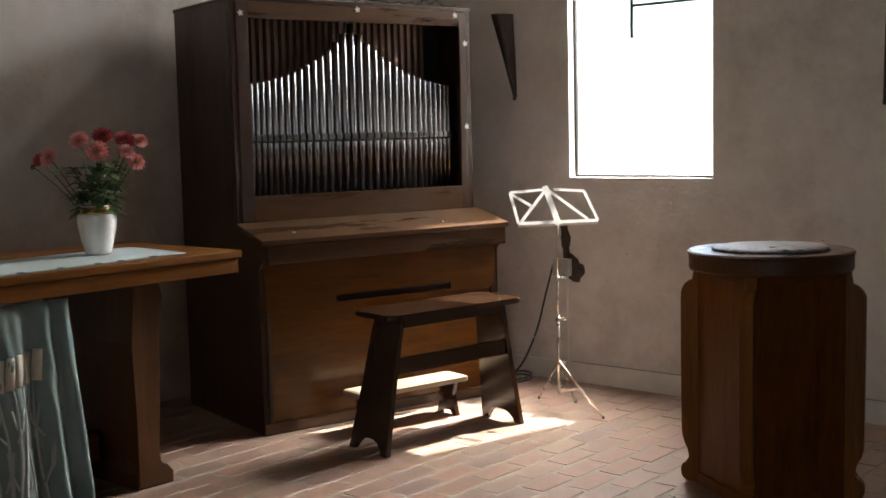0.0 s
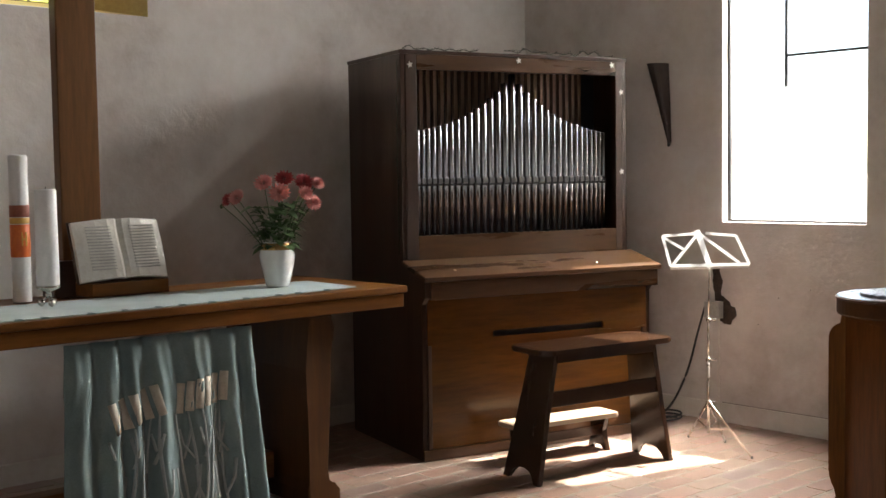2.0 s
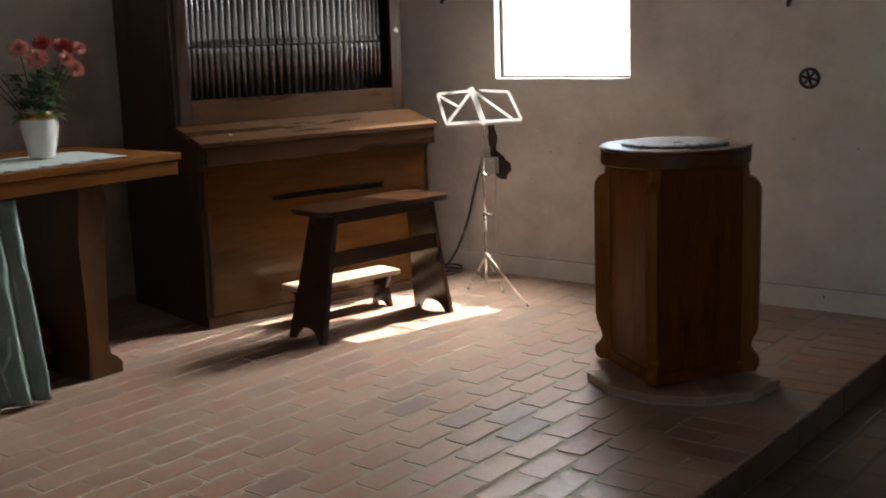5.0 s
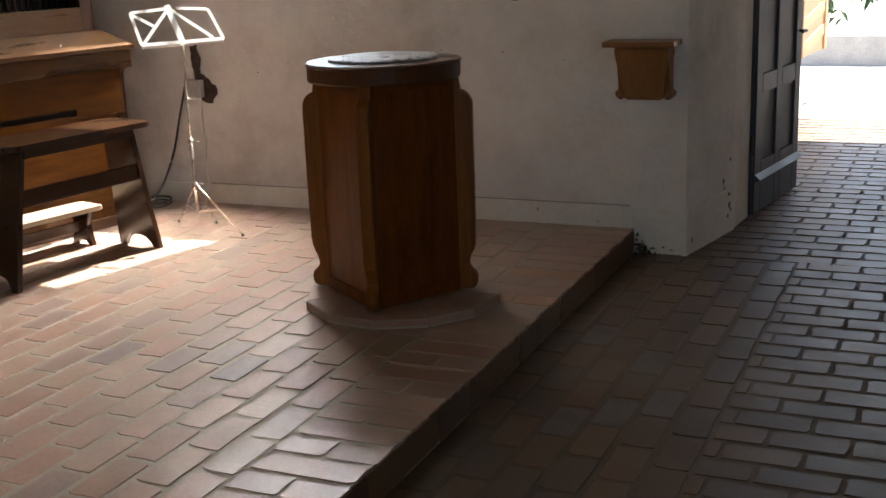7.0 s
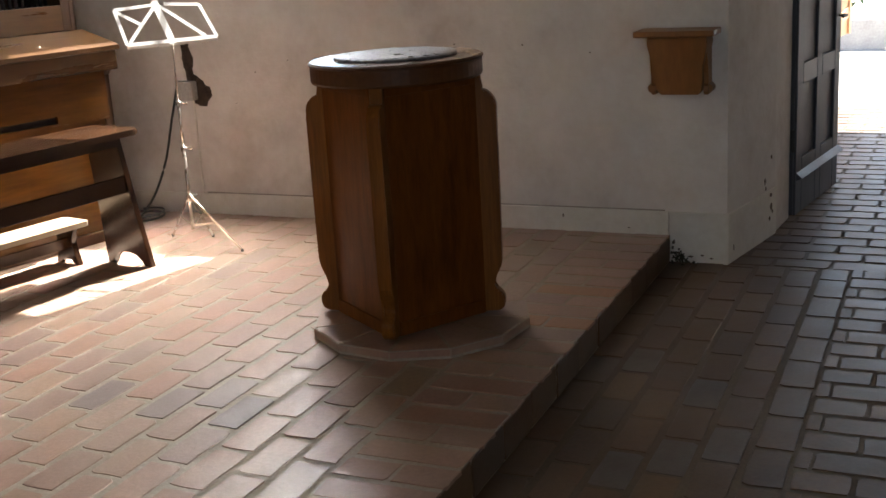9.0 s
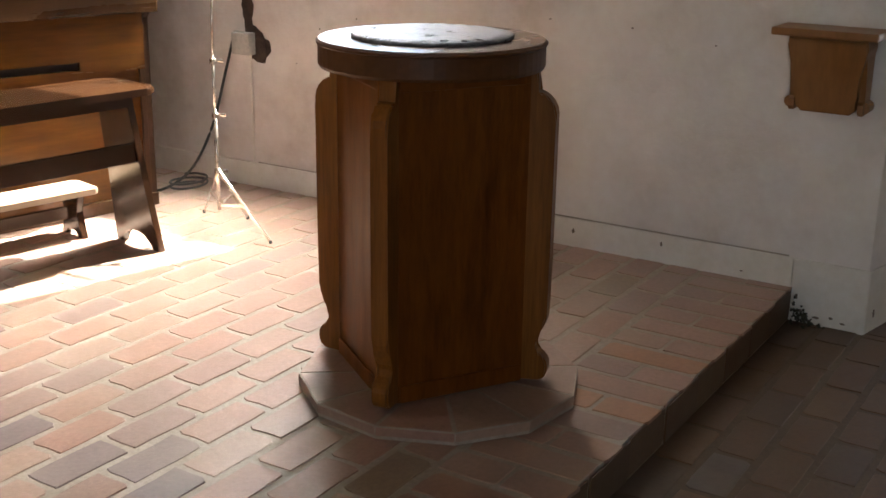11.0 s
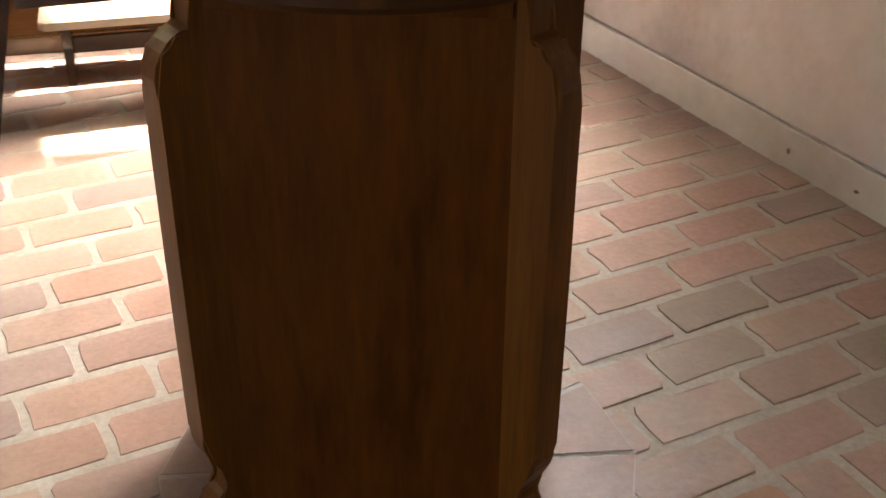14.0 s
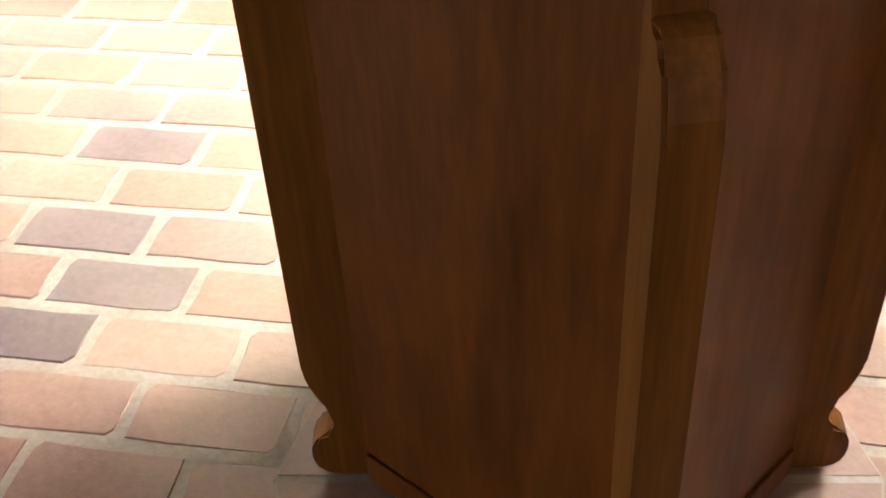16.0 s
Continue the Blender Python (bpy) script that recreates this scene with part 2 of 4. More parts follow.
M_INK = grain("faded print", [(0.42, 0.39, 0.36), (0.52, 0.49, 0.45)], 30, 150, 0.9, 0.05, 0)
M_STAR = grain("white paper star", [(0.74, 0.72, 0.68), (0.82, 0.80, 0.76)], 10, 60, 0.8, 0.05, 0.05)
M_LEAF = grain("dark green leaf", [(0.035, 0.075, 0.022), (0.075, 0.135, 0.04)], 20, 80, 0.5, 0.1, 0.1)
M_PINK = grain("salmon petal", [(0.68, 0.25, 0.23), (0.80, 0.42, 0.38)], 20, 80, 0.6, 0.1, 0.05)
M_CRIMSON = grain("crimson petal", [(0.35, 0.035, 0.04), (0.50, 0.08, 0.075)], 20, 80, 0.6, 0.1, 0.05)
M_TINSEL = grain("dark green garland", [(0.020, 0.028, 0.016), (0.05, 0.06, 0.04)], 20, 60, 0.6, 0.1, 0)
M_PLASTIC = grain("grey plastic", [(0.42, 0.41, 0.38), (0.5, 0.48, 0.45)], 8, 60, 0.5, 0.1, 0.05)
M_CORD = grain("dusty painted cord", [(0.30, 0.265, 0.225), (0.42, 0.38, 0.335)], 8, 60, 0.8, 0.1, 0.1)
M_CABLE = grain("black cable", [(0.015, 0.015, 0.015), (0.03, 0.03, 0.03)], 8, 60, 0.5, 0.1, 0)
M_HOLE = grain("broken dark masonry", [(0.035, 0.022, 0.016), (0.10, 0.065, 0.045)], 14, 50, 0.95, 0.04, 1.0, depth=0.02)
M_CHIP = grain("bare dusty plaster", [(0.13, 0.10, 0.075), (0.22, 0.18, 0.14)], 20, 60, 0.95, 0.04, 0.6)
M_MOSS = grain("mossy dirt", [(0.03, 0.03, 0.018), (0.075, 0.07, 0.045)], 30, 90, 0.95, 0.03, 0.3)
M_OCHRE = grain("ochre painted reveal", [(0.55, 0.40, 0.15), (0.65, 0.50, 0.22)], 3, 30, 0.85, 0.05, 0.2)
M_STONE = grain("grey stone", [(0.30, 0.29, 0.28), (0.42, 0.41, 0.39)], 4, 40, 0.8, 0.1, 0.3)
M_EARTH = grain("pale gravel ground", [(0.36, 0.33, 0.28), (0.48, 0.44, 0.38)], 1.5, 60, 0.95, 0.03, 0.5, depth=0.02)


def clear(name, tint, rough=0.02):
    m, n, l, b = nodes_of(name)
    b.inputs["Base Color"].default_value = (*tint, 1)
    b.inputs["Roughness"].default_value = rough
    b.inputs["Transmission Weight"].default_value = 1.0
    b.inputs["IOR"].default_value = 1.45
    return m


M_GLASS = clear("window glass", (0.97, 0.98, 0.97))
M_YELLOW = clear("yellow stained glass", (0.85, 0.65, 0.12), 0.25)


# Mesh helpers
def part(name, bm, material, parent=None, label="", smooth=False):
    me = bpy.data.meshes.new(name)
    bmesh.ops.recalc_face_normals(bm, faces=bm.faces)
    bm.to_mesh(me)
    bm.free()
    me.materials.append(material)
    if smooth:
        for p in me.polygons:
            p.use_smooth = True
    ob = new(name, me)
    if parent:
        ob.parent = parent
    if label:
        ob["label"] = label
    return ob


def thing(name, m, label, category, group="", kind=""):
    e = new(name)
    e.empty_display_size = 0.1
    e.matrix_world = m
    return tagged(e, label, category, group, kind)


def box(bm, x0, x1, y0, y1, z0, z1, bevel=0.0):
    vs = [bm.verts.new((x, y, z)) for x in (x0, x1) for y in (y0, y1) for z in (z0, z1)]
    fs = [bm.faces.new([vs[i] for i in q]) for q in ((0, 1, 3, 2), (4, 6, 7, 5), (0, 4, 5, 1), (2, 3, 7, 6), (0, 2, 6, 4), (1, 5, 7, 3))]
    if bevel:
        es = list({e for f in fs for e in f.edges})
        bmesh.ops.bevel(bm, geom=es, offset=bevel, segments=2, affect="EDGES", profile=0.6)
    return bm


def boxes(*spec, bevel=0.0):
    bm = bmesh.new()
    for s in spec:
        box(bm, *s, bevel=bevel)
    return bm


def slab(outline, depth, place, bevel=0.0):
    """An outline of (a, b) swept by depth; place(a, b, c) gives the point."""
    bm = bmesh.new()
    front = [bm.verts.new(place(a, b, 0)) for a, b in outline]
    back = [bm.verts.new(place(a, b, depth)) for a, b in outline]
    fs = [bm.faces.new(front), bm.faces.new(back[::-1])]
    k = len(outline)
    for i in range(k):
        fs.append(bm.faces.new((front[i], back[i], back[(i + 1) % k], front[(i + 1) % k])))
    if bevel:
        es = [e for f in fs[:2] for e in f.edges]
        bmesh.ops.bevel(bm, geom=es, offset=bevel, segments=2, affect="EDGES")
    return bm


def lathe(profile, n=28, bm=None, at=(0, 0, 0)):
    bm = bm or bmesh.new()
    rings = []
    for r, z in profile:
        rings.append([bm.verts.new((at[0] + r * math.cos(2 * math.pi * i / n), at[1] + r * math.sin(2 * math.pi * i / n), at[2] + z)) for i in range(n)])
    for a, b in zip(rings, rings[1:]):
        for i in range(n):
            bm.faces.new((a[i], a[(i + 1) % n], b[(i + 1) % n], b[i]))
    bm.faces.new(rings[0][::-1])
    bm.faces.new(rings[-1])
    return bm


def tube(points, radius, n=8, bm=None):
    """A round bar along points; radius is a number or one for each point."""
    bm = bm or bmesh.new()
    pts = [Vector(p) for p in points]
    rings = []
    for i, p in enumerate(pts):
        d = (pts[min(i + 1, len(pts) - 1)] - pts[max(i - 1, 0)]).normalized()
        s = d.cross(Vector((0, 0, 1)) if abs(d.z) < 0.9 else Vector((1, 0, 0))).normalized()
        q = d.cross(s)
        r = radius[i] if isinstance(radius, (list, tuple)) else radius
        rings.append([bm.verts.new(p + r * (math.cos(2 * math.pi * k / n) * s + math.sin(2 * math.pi * k / n) * q)) for k in range(n)])
    for a, b in zip(rings, rings[1:]):
        for k in range(n):
            bm.faces.new((a[k], a[(k + 1) % n], b[(k + 1) % n], b[k]))
    bm.faces.new(rings[0][::-1])
    bm.faces.new(rings[-1])
    return bm


def bar(a, b, width, thick, face):
    """A flat bar from a to b; face: the way its broad side looks."""
    a, b, face = Vector(a), Vector(b), Vector(face).normalized()
    d = (b - a).normalized()
    s = d.cross(face).normalized() * width / 2
    t = face * thick / 2
    bm = bmesh.new()
    v = [bm.verts.new(p + i * s + j * t) for p in (a, b) for i in (-1, 1) for j in (-1, 1)]
    for q in ((0, 1, 3, 2), (4, 6, 7, 5), (0, 4, 5, 1), (2, 3, 7, 6), (0, 2, 6, 4), (1, 5, 7, 3)):
        bm.faces.new([v[i] for i in q])
    return bm


def bezier(p, n=14):
    """Points of a smooth line through p."""
    p = [Vector(q) for q in p]
    out = []
    for i in range(len(p) - 1):
        a, b, c, d = p[max(i - 1, 0)], p[i], p[i + 1], p[min(i + 2, len(p) - 1)]
        for k in range(n):
            t = k / n
            out.append(0.5 * (2 * b + (c - a) * t + (2 * a - 5 * b + 4 * c - d) * t * t + (3 * b - 3 * c + d - a) * t ** 3))
    return out + [p[-1]]


# ---- the shell of the church ----
WX, BY, NZ = 5.04, 5.23, -0.13   # window wall, altar wall, nave floor
TOP = 4.3
WALL_T = 0.55


def structure(name, bm, material, label, category):
    return tagged(part(name, bm, material), label, category, "", "structure")


# window wall, with the chancel window and the doorway cut through it
W0, W1, WS, WT = 2.607, 3.557, 1.249, 3.45
D0, D1, DT = -0.95, 0.63, 2.25
structure("wall_east", boxes((WX, WX + WALL_T, D1, W0, NZ - 0.3, TOP), (WX, WX + WALL_T, W1, BY + 0.6, NZ - 0.3, TOP), (WX, WX + WALL_T, W0, W1, NZ - 0.3, WS), (WX, WX + WALL_T, W0, W1, WT, TOP),
    (WX, WX + WALL_T, D0, D1, DT, TOP), (WX, WX + WALL_T, -4.6, D0, NZ - 0.3, TOP)), M_PLASTER, "uneven lime-plastered wall with a deep window and doorway", "wall")
A0, A1, AS, AT = 0.60, 2.055, 2.45, 4.0
structure("wall_north", boxes((-3.3, A0, BY, BY + 0.55, NZ - 0.3, TOP), (A1, WX - 0.003, BY, BY + 0.55, NZ - 0.3, TOP), (A0, A1, BY, BY + 0.55, NZ - 0.3, AS), (A0, A1, BY, BY + 0.55, AT, TOP)), M_PLASTER, "blotchy plastered wall behind the altar", "wall")
# unseen west wall; its opening is added to go with the fill lamp
structure("wall_west", boxes((-3.85, -3.303, -4.6, -2.0, NZ - 0.3, TOP), (-3.85, -3.303, -1.0, BY + 0.6, NZ - 0.3, TOP), (-3.85, -3.303, -2.0, -1.0, NZ - 0.3, 1.3), (-3.85, -3.303, -2.0, -1.0, 3.3, TOP)), M_PLASTER, "unseen plastered nave wall with an added opening", "wall")
structure("wall_south", boxes((-3.85, WX + WALL_T, -5.15, -4.603, NZ - 0.3, TOP)), M_PLASTER, "plastered rear wall of the nave", "wall")
structure("ceiling", boxes((-3.85, WX + WALL_T, -5.15, BY + 0.6, TOP + 0.003, TOP + 0.2)), M_CEIL, "unseen flat ceiling, darkened to cut bounced light", "ceiling")

# sloping ochre reveal and the yellow glass of the altar window
bm = bmesh.new()
inner = [(A0, AS), (A1, AS), (A1, AT), (A0, AT)]
outer = [(1.0, 2.52), (1.655, 2.52), (1.655, 3.85), (1.0, 3.85)]
vi = [bm.verts.new((x, BY - 0.004, z)) for x, z in inner]
vo = [bm.verts.new((x, BY + 0.30, z)) for x, z in outer]
vb = [bm.verts.new((x, BY + 0.34, z)) for x, z in outer]
for i in range(4):
    j = (i + 1) % 4
    bm.faces.new((vi[i], vi[j], vo[j], vo[i]))
    bm.faces.new((vo[i], vo[j], vb[j], vb[i]))
structure("trim", bm, M_OCHRE, "ochre-painted sloping window reveal", "reveal")
win = tagged(new("window_2"), "leaded yellow stained-glass window above the altar", "window", "", "structure")
for i in range(5):
    for k in range(6):
        x, z = 1.0 + i * 0.131, 2.52 + k * 0.2217
        p = part("pane", boxes((x + 0.006, x + 0.125, BY + 0.315, BY + 0.320, z + 0.006, z + 0.2157)), M_YELLOW, win)
        p.visible_shadow = False
for i in range(6):
    part("lead_bar", boxes((0.994 + i * 0.131, 1.006 + i * 0.131, BY + 0.31, BY + 0.325, 2.52, 3.85)), M_IRON, win)
for k in range(7):
    part("lead_bar", boxes((1.0, 1.655, BY + 0.307, BY + 0.328, 2.514 + k * 0.2217, 2.526 + k * 0.2217)), M_IRON, win)

# chancel window: iron frame, bars and panes
win = tagged(new("window_1"), "bright clear-glazed chancel window with thin iron bars", "window", "", "structure")
GX = WX + 0.07
part("window_frame", boxes((GX - 0.012, GX + 0.012, W0, W0 + 0.015, WS, WT), (GX - 0.012, GX + 0.012, W1 - 0.015, W1, WS, WT), (GX - 0.012, GX + 0.012, W0 + 0.015, W1 - 0.015, WS, WS + 0.015), (GX - 0.012, GX + 0.012, W0 + 0.015, W1 - 0.015, WT - 0.015, WT)), M_IRON, win)
for a, b in ((W0 + 0.015, 3.147), (3.167, W1 - 0.015)):
    for k in range(3):
        p = part("pane", boxes((GX - 0.002, GX + 0.002, a, b, WS + 0.017 + k * 0.725, WS + 0.735 + k * 0.725)), M_GLASS, win)
        p.visible_shadow = False
part("glazing_bar", boxes((GX - 0.008, GX + 0.008, 3.149, 3.165, 2.056, WT - 0.015)), M_IRON, win)
part("glazing_bar", boxes((GX - 0.010, GX + 0.010, W0 + 0.015, 3.149, 2.234, 2.248)), M_IRON, win)
# skirting: a low painted band along the walls
structure("baseboard_east", boxes((WX - 0.014, WX - 0.001, 0.905, BY - 0.002, -0.01, 0.118), (WX - 0.014, WX - 0.001, D1 - 0.008, 0.903, NZ - 0.02, 0.116), bevel=0.005), M_SKIRT, "chipped off-white painted plinth band", "skirting")
structure("baseboard_north", boxes((-3.3, WX - 0.016, BY - 0.014, BY - 0.001, -0.01, 0.118), bevel=0.005), M_SKIRT, "off-white painted plinth band behind the altar", "skirting")

# doorway reveal, splayed, and its plinth
bm = slab([(WX + 0.002, D1 + 0.3), (WX + 0.002, D1), (5.66, 0.50), (5.99, 0.47), (5.99, D1 + 0.3)], 2.6, lambda a, b, c: (a, b, NZ - 0.02 + c))
structure("wall_reveal", bm, M_PLASTER, "scuffed splayed plaster reveal beside the doorway", "wall")
bm = slab([(WX - 0.012, D1 - 0.010), (5.655, 0.489), (5.655, 0.497), (WX - 0.012, D1 - 0.002)], 0.245, lambda a, b, c: (a, b, NZ + c))
structure("baseboard_reveal", bm, M_SKIRT, "scuffed painted plinth band in the doorway", "skirting")
# porch
PX = 9.9
structure("wall_porch_left", boxes((5.992, PX, 0.92, 1.3, NZ - 0.3, 3.0)), M_PLASTER, "plastered porch wall", "wall")
structure("wall_porch_right", boxes((WX + WALL_T + 0.003, PX, -1.5, -1.25, NZ - 0.3, 3.0)), M_PLASTER, "plastered porch wall", "wall")
structure("ceiling_porch", boxes((WX + WALL_T + 0.003, PX, -1.5, 1.3, 3.003, 3.1)), M_CEIL, "plain unseen porch ceiling", "ceiling")
structure("wall_porch_end", boxes((PX + 0.003, PX + 0.35, 0.75, 1.3, NZ - 0.3, 3.1), (PX + 0.003, PX + 0.35, -1.5, -1.0, NZ - 0.3, 3.1), (PX + 0.003, PX + 0.35, -1.0, 0.75, 2.2, 3.1)), M_PLASTER, "porch end wall with an open outer doorway", "wall")

# ground outside, one sheet to the horizon
structure("ground", boxes((PX + 0.36, 900, -700, 700, NZ - 0.5, NZ - 0.09)), M_EARTH, "sunlit pale trodden churchyard ground", "ground")
structure("pavement", boxes((PX + 0.004, PX + 1.6, -1.0, 0.75, NZ - 0.4, NZ - 0.005)), M_STONE, "sunlit stone threshold slab", "pavement")

# floor beds
structure("floor_chancel", boxes((-3.3, WX + 0.2, 0.906, BY, -0.30, -0.0022)), M_MORTAR, "worn brick chancel floor raised one step", "floor")
floor_c = bpy.data.objects["floor_chancel"]
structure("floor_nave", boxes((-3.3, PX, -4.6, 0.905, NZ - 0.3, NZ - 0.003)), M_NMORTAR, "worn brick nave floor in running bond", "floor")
floor_n = bpy.data.objects["floor_nave"]

# ---- the organ ----
organ = thing("pipe_organ", pose(3.033, 4.103, 0, 0, 0, -14.5), "dark-stained oak chamber organ with tin pipes in the corner", "organ")
OW, UD, OD, OH = 1.53, 0.22, 0.95, 2.235
part("side_panel", slab([(0.0, 0.0), (OD, 0.0), (OD, OH), (UD, OH), (UD, 1.08), (-0.05, 1.0), (-0.05, 0.90), (0.0, 0.86)], 0.03, lambda a, b, c: (c, a, b), 0.004), M_ORGAN, organ)
part("side_panel", slab([(0.0, 0.0), (OD, 0.0), (OD, OH), (UD, OH), (UD, 1.08), (-0.05, 1.0), (-0.05, 0.90), (0.0, 0.86)], 0.03, lambda a, b, c: (OW - c, a, b), 0.004), M_ORGAN, organ)
part("back_panel", boxes((0.03, OW - 0.03, OD - 0.02, OD, 0.0, OH)), M_ORGAN, organ)
part("top_board", boxes((-0.004, OW + 0.004, UD - 0.004, OD + 0.004, OH, OH + 0.022), bevel=0.004), M_ORGAN, organ)
F0, F1, FZ0, FZ1 = 0.10, 1.452, 1.222, 2.150
for s in ((0.03, F0, 1.09, OH), (F1, OW - 0.03, 1.09, OH)):
    part("frame_stile", boxes((s[0], s[1], UD - 0.002, UD + 0.03, s[2], s[3]), bevel=0.003), M_ORGAN, organ)
part("frame_rail", boxes((F0, F1, UD - 0.002, UD + 0.03, FZ1, OH), bevel=0.003), M_ORGAN_H, organ)
part("frame_rail", boxes((F0, F1, UD - 0.002, UD + 0.03, 1.09, FZ0), bevel=0.003), M_ORGAN_H, organ)
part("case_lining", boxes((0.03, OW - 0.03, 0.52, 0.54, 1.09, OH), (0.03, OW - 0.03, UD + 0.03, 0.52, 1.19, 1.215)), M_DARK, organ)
# desk lid over the keyboard
part("desk_lid", slab([(UD - 0.004, 1.088), (UD - 0.004, 1.066), (-0.06, 0.985), (-0.078, 0.99), (-0.078, 1.012)], OW + 0.05, lambda a, b, c: (-0.012 + c, a, b), 0.004), M_ORGAN_H, organ, "worn brown sloping lid")
part("lid_front", boxes((0.03, OW + 0.02, -0.062, -0.03, 0.888, 0.985), bevel=0.003), M_ORGAN_H, organ)
for u in (0.22, 1.16):
    part("knob", lathe([(0.009, 0), (0.011, 0.008), (0.006, 0.014)], 10, at=(u, 0.02, 1.028)), M_STEEL, organ)
part("key_panel", boxes((0.03, 0.44, -0.01, 0.01, 0.635, 0.888), (1.19, OW - 0.03, -0.01, 0.01, 0.635, 0.888), (0.44, 1.19, -0.01, 0.01, 0.69, 0.888), (0.44, 1.19, -0.01, 0.01, 0.635, 0.655)), M_PANEL, organ)
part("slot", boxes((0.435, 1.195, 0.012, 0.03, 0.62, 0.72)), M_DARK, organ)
part("lower_stile", boxes((0.03, 0.055, -0.008, 0.012, 0.06, 0.635), bevel=0.003), M_ORGAN, organ)
part("lower_stile", boxes((OW - 0.055, OW - 0.03, -0.008, 0.012, 0.06, 0.635), bevel=0.003), M_ORGAN, organ)
part("lower_panel", boxes((0.055, OW - 0.055, 0.004, 0.016, 0.06, 0.635)), M_PANEL, organ, "satin walnut lower panel")
part("base_rail", boxes((0.0, OW, -0.012, 0.03, 0.0, 0.058), bevel=0.004), M_ORGAN_H, organ)
# wooden pipes at the back
for i in range(30):
    u = 0.115 + i * 0.0455
    if u < F1 - 0.13:
        part("wooden_pipe", boxes((u, u + 0.022, 0.40, 0.43, 1.22, 2.17)), M_SLAT, organ)
# tin front pipes, tallest in the middle
us = [0.764]
step_u = 0.0545
for k in range(1, 17):
    step_u = 0.0545 - 0.0014 * (k - 1)
    us = [us[0] - step_u * 0.93] + us + [us[-1] + step_u * 0.93]


def organ_pipe(u, top, r):
    p = part("tin_pipe", lathe([(r * 0.62, 1.218), (r * 0.98, 1.485), (r, 1.49), (r, top - 0.003), (r * 0.88, top)], 14, at=(u, 0.30, 0)), M_TIN, organ, smooth=True)
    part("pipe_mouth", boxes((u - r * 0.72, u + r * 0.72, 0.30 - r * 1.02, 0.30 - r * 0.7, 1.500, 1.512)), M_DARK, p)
    part("upper_lip", boxes((u - r * 0.8, u + r * 0.8, 0.30 - r * 1.06, 0.30 - r * 0.6, 1.514, 1.545), bevel=0.001), M_TIN, p)


for k, u in enumerate(us):
    d = abs(k - 16)
    gap = 0.0545 - 0.0014 * max(0, d - 1)
    organ_pipe(u, 1.785 + 0.362 * math.exp(-d / 6.0), gap * 0.40)
part("lip_batten", boxes((F0, F1, 0.335, 0.35, 1.505, 1.535)), M_SLAT, organ)


def star(u, z, r=0.02):
    bm = slab([((r if i % 2 == 0 else r * 0.45) * math.cos(math.pi / 2 + i * math.pi / 5 + 0.2), (r if i % 2 == 0 else r * 0.45) * math.sin(math.pi / 2 + i * math.pi / 5 + 0.2)) for i in range(10)], 0.003, lambda a, b, c: (a, c, b))
    ob = part("paper_star", bm, M_STAR)
    ob.matrix_world = organ.matrix_basis @ pose(u, UD - 0.0085, z)
    return tagged(ob, "small white paper star on the organ frame", "star", "stars on the organ")


for u, z in ((0.058, 2.174), (0.762, 2.218), (1.421, 2.213), (1.49, 2.052), (1.491, 1.569)):
    star(u, z)


def garland(name, pts, seed, needles):
    rnd = random.Random(seed)
    line = bezier(pts, 10)
    bm = tube(line, 0.0022, 5)
    for _ in range(needles):
        i = rnd.randrange(len(line) - 1)
        p = line[i].lerp(line[i + 1], rnd.random())
        d = Vector((rnd.uniform(-1, 1), rnd.uniform(-1, 1), rnd.uniform(-0.5, 1))).normalized() * rnd.uniform(0.008, 0.02)
        tube([p, p + d], [0.0016, 0.0006], 3, bm)
    ob = part(name, bm, M_TINSEL)
    ob.matrix_world = organ.matrix_basis.copy()
    return tagged(ob, "thin dark artificial garland along the organ case", "garland", "garlands on the organ")


rg = random.Random(4)
garland("garland", [(0.02 + i * 0.0435, UD + 0.015 + rg.uniform(-0.006, 0.006), OH + 0.0265 + rg.choice((0, 0, 0.008, 0.02))) for i in range(12)], 1, 110)
garland("garland", [(0.68 + i * 0.045, UD + 0.015 + rg.uniform(-0.006, 0.006), OH + 0.0265 + rg.choice((0, 0.004, 0.012, 0.03))) for i in range(18)], 2, 190)
garland("garland", [(-0.004, UD + 0.03 + rg.uniform(0, 0.02), 1.12 + i * 0.06) for i in range(19)], 3, 120)
garland("garland", [(OW + 0.004, UD + 0.03 + rg.uniform(0, 0.02), 1.12 + i * 0.06) for i in range(19)], 5, 150)

# ---- organ bench and footstool ----
bench = thing("organ_bench", pose(3.092, 3.305, 0, 0, 0, -9.0), "dark polished wooden organ bench with splayed cut-out ends", "bench")


def rounded(x0, x1, y0, y1, r, n=5):
    out = []
    for cx, cy, a in ((x1 - r, y0 + r, -90), (x1 - r, y1 - r, 0), (x0 + r, y1 - r, 90), (x0 + r, y0 + r, 180)):
        out += [(cx + r * math.cos(radians(a + 90 * i / n)), cy + r * math.sin(radians(a + 90 * i / n))) for i in range(n + 1)]
    return out


part("seat", slab(rounded(0.06, 0.945, 0.0, 0.335, 0.06), 0.028, lambda a, b, c: (a, b, 0.645 + c), 0.006), M_BENCH, bench)
END = [(0.0, 0.0), (0.045, 0.0), (0.06, 0.035), (0.09, 0.06), (0.13, 0.07), (0.17, 0.07), (0.21, 0.06), (0.24, 0.035), (0.255, 0.0), (0.30, 0.0), (0.275, 0.30), (0.262, 0.645), (0.055, 0.645), (0.035, 0.30)]
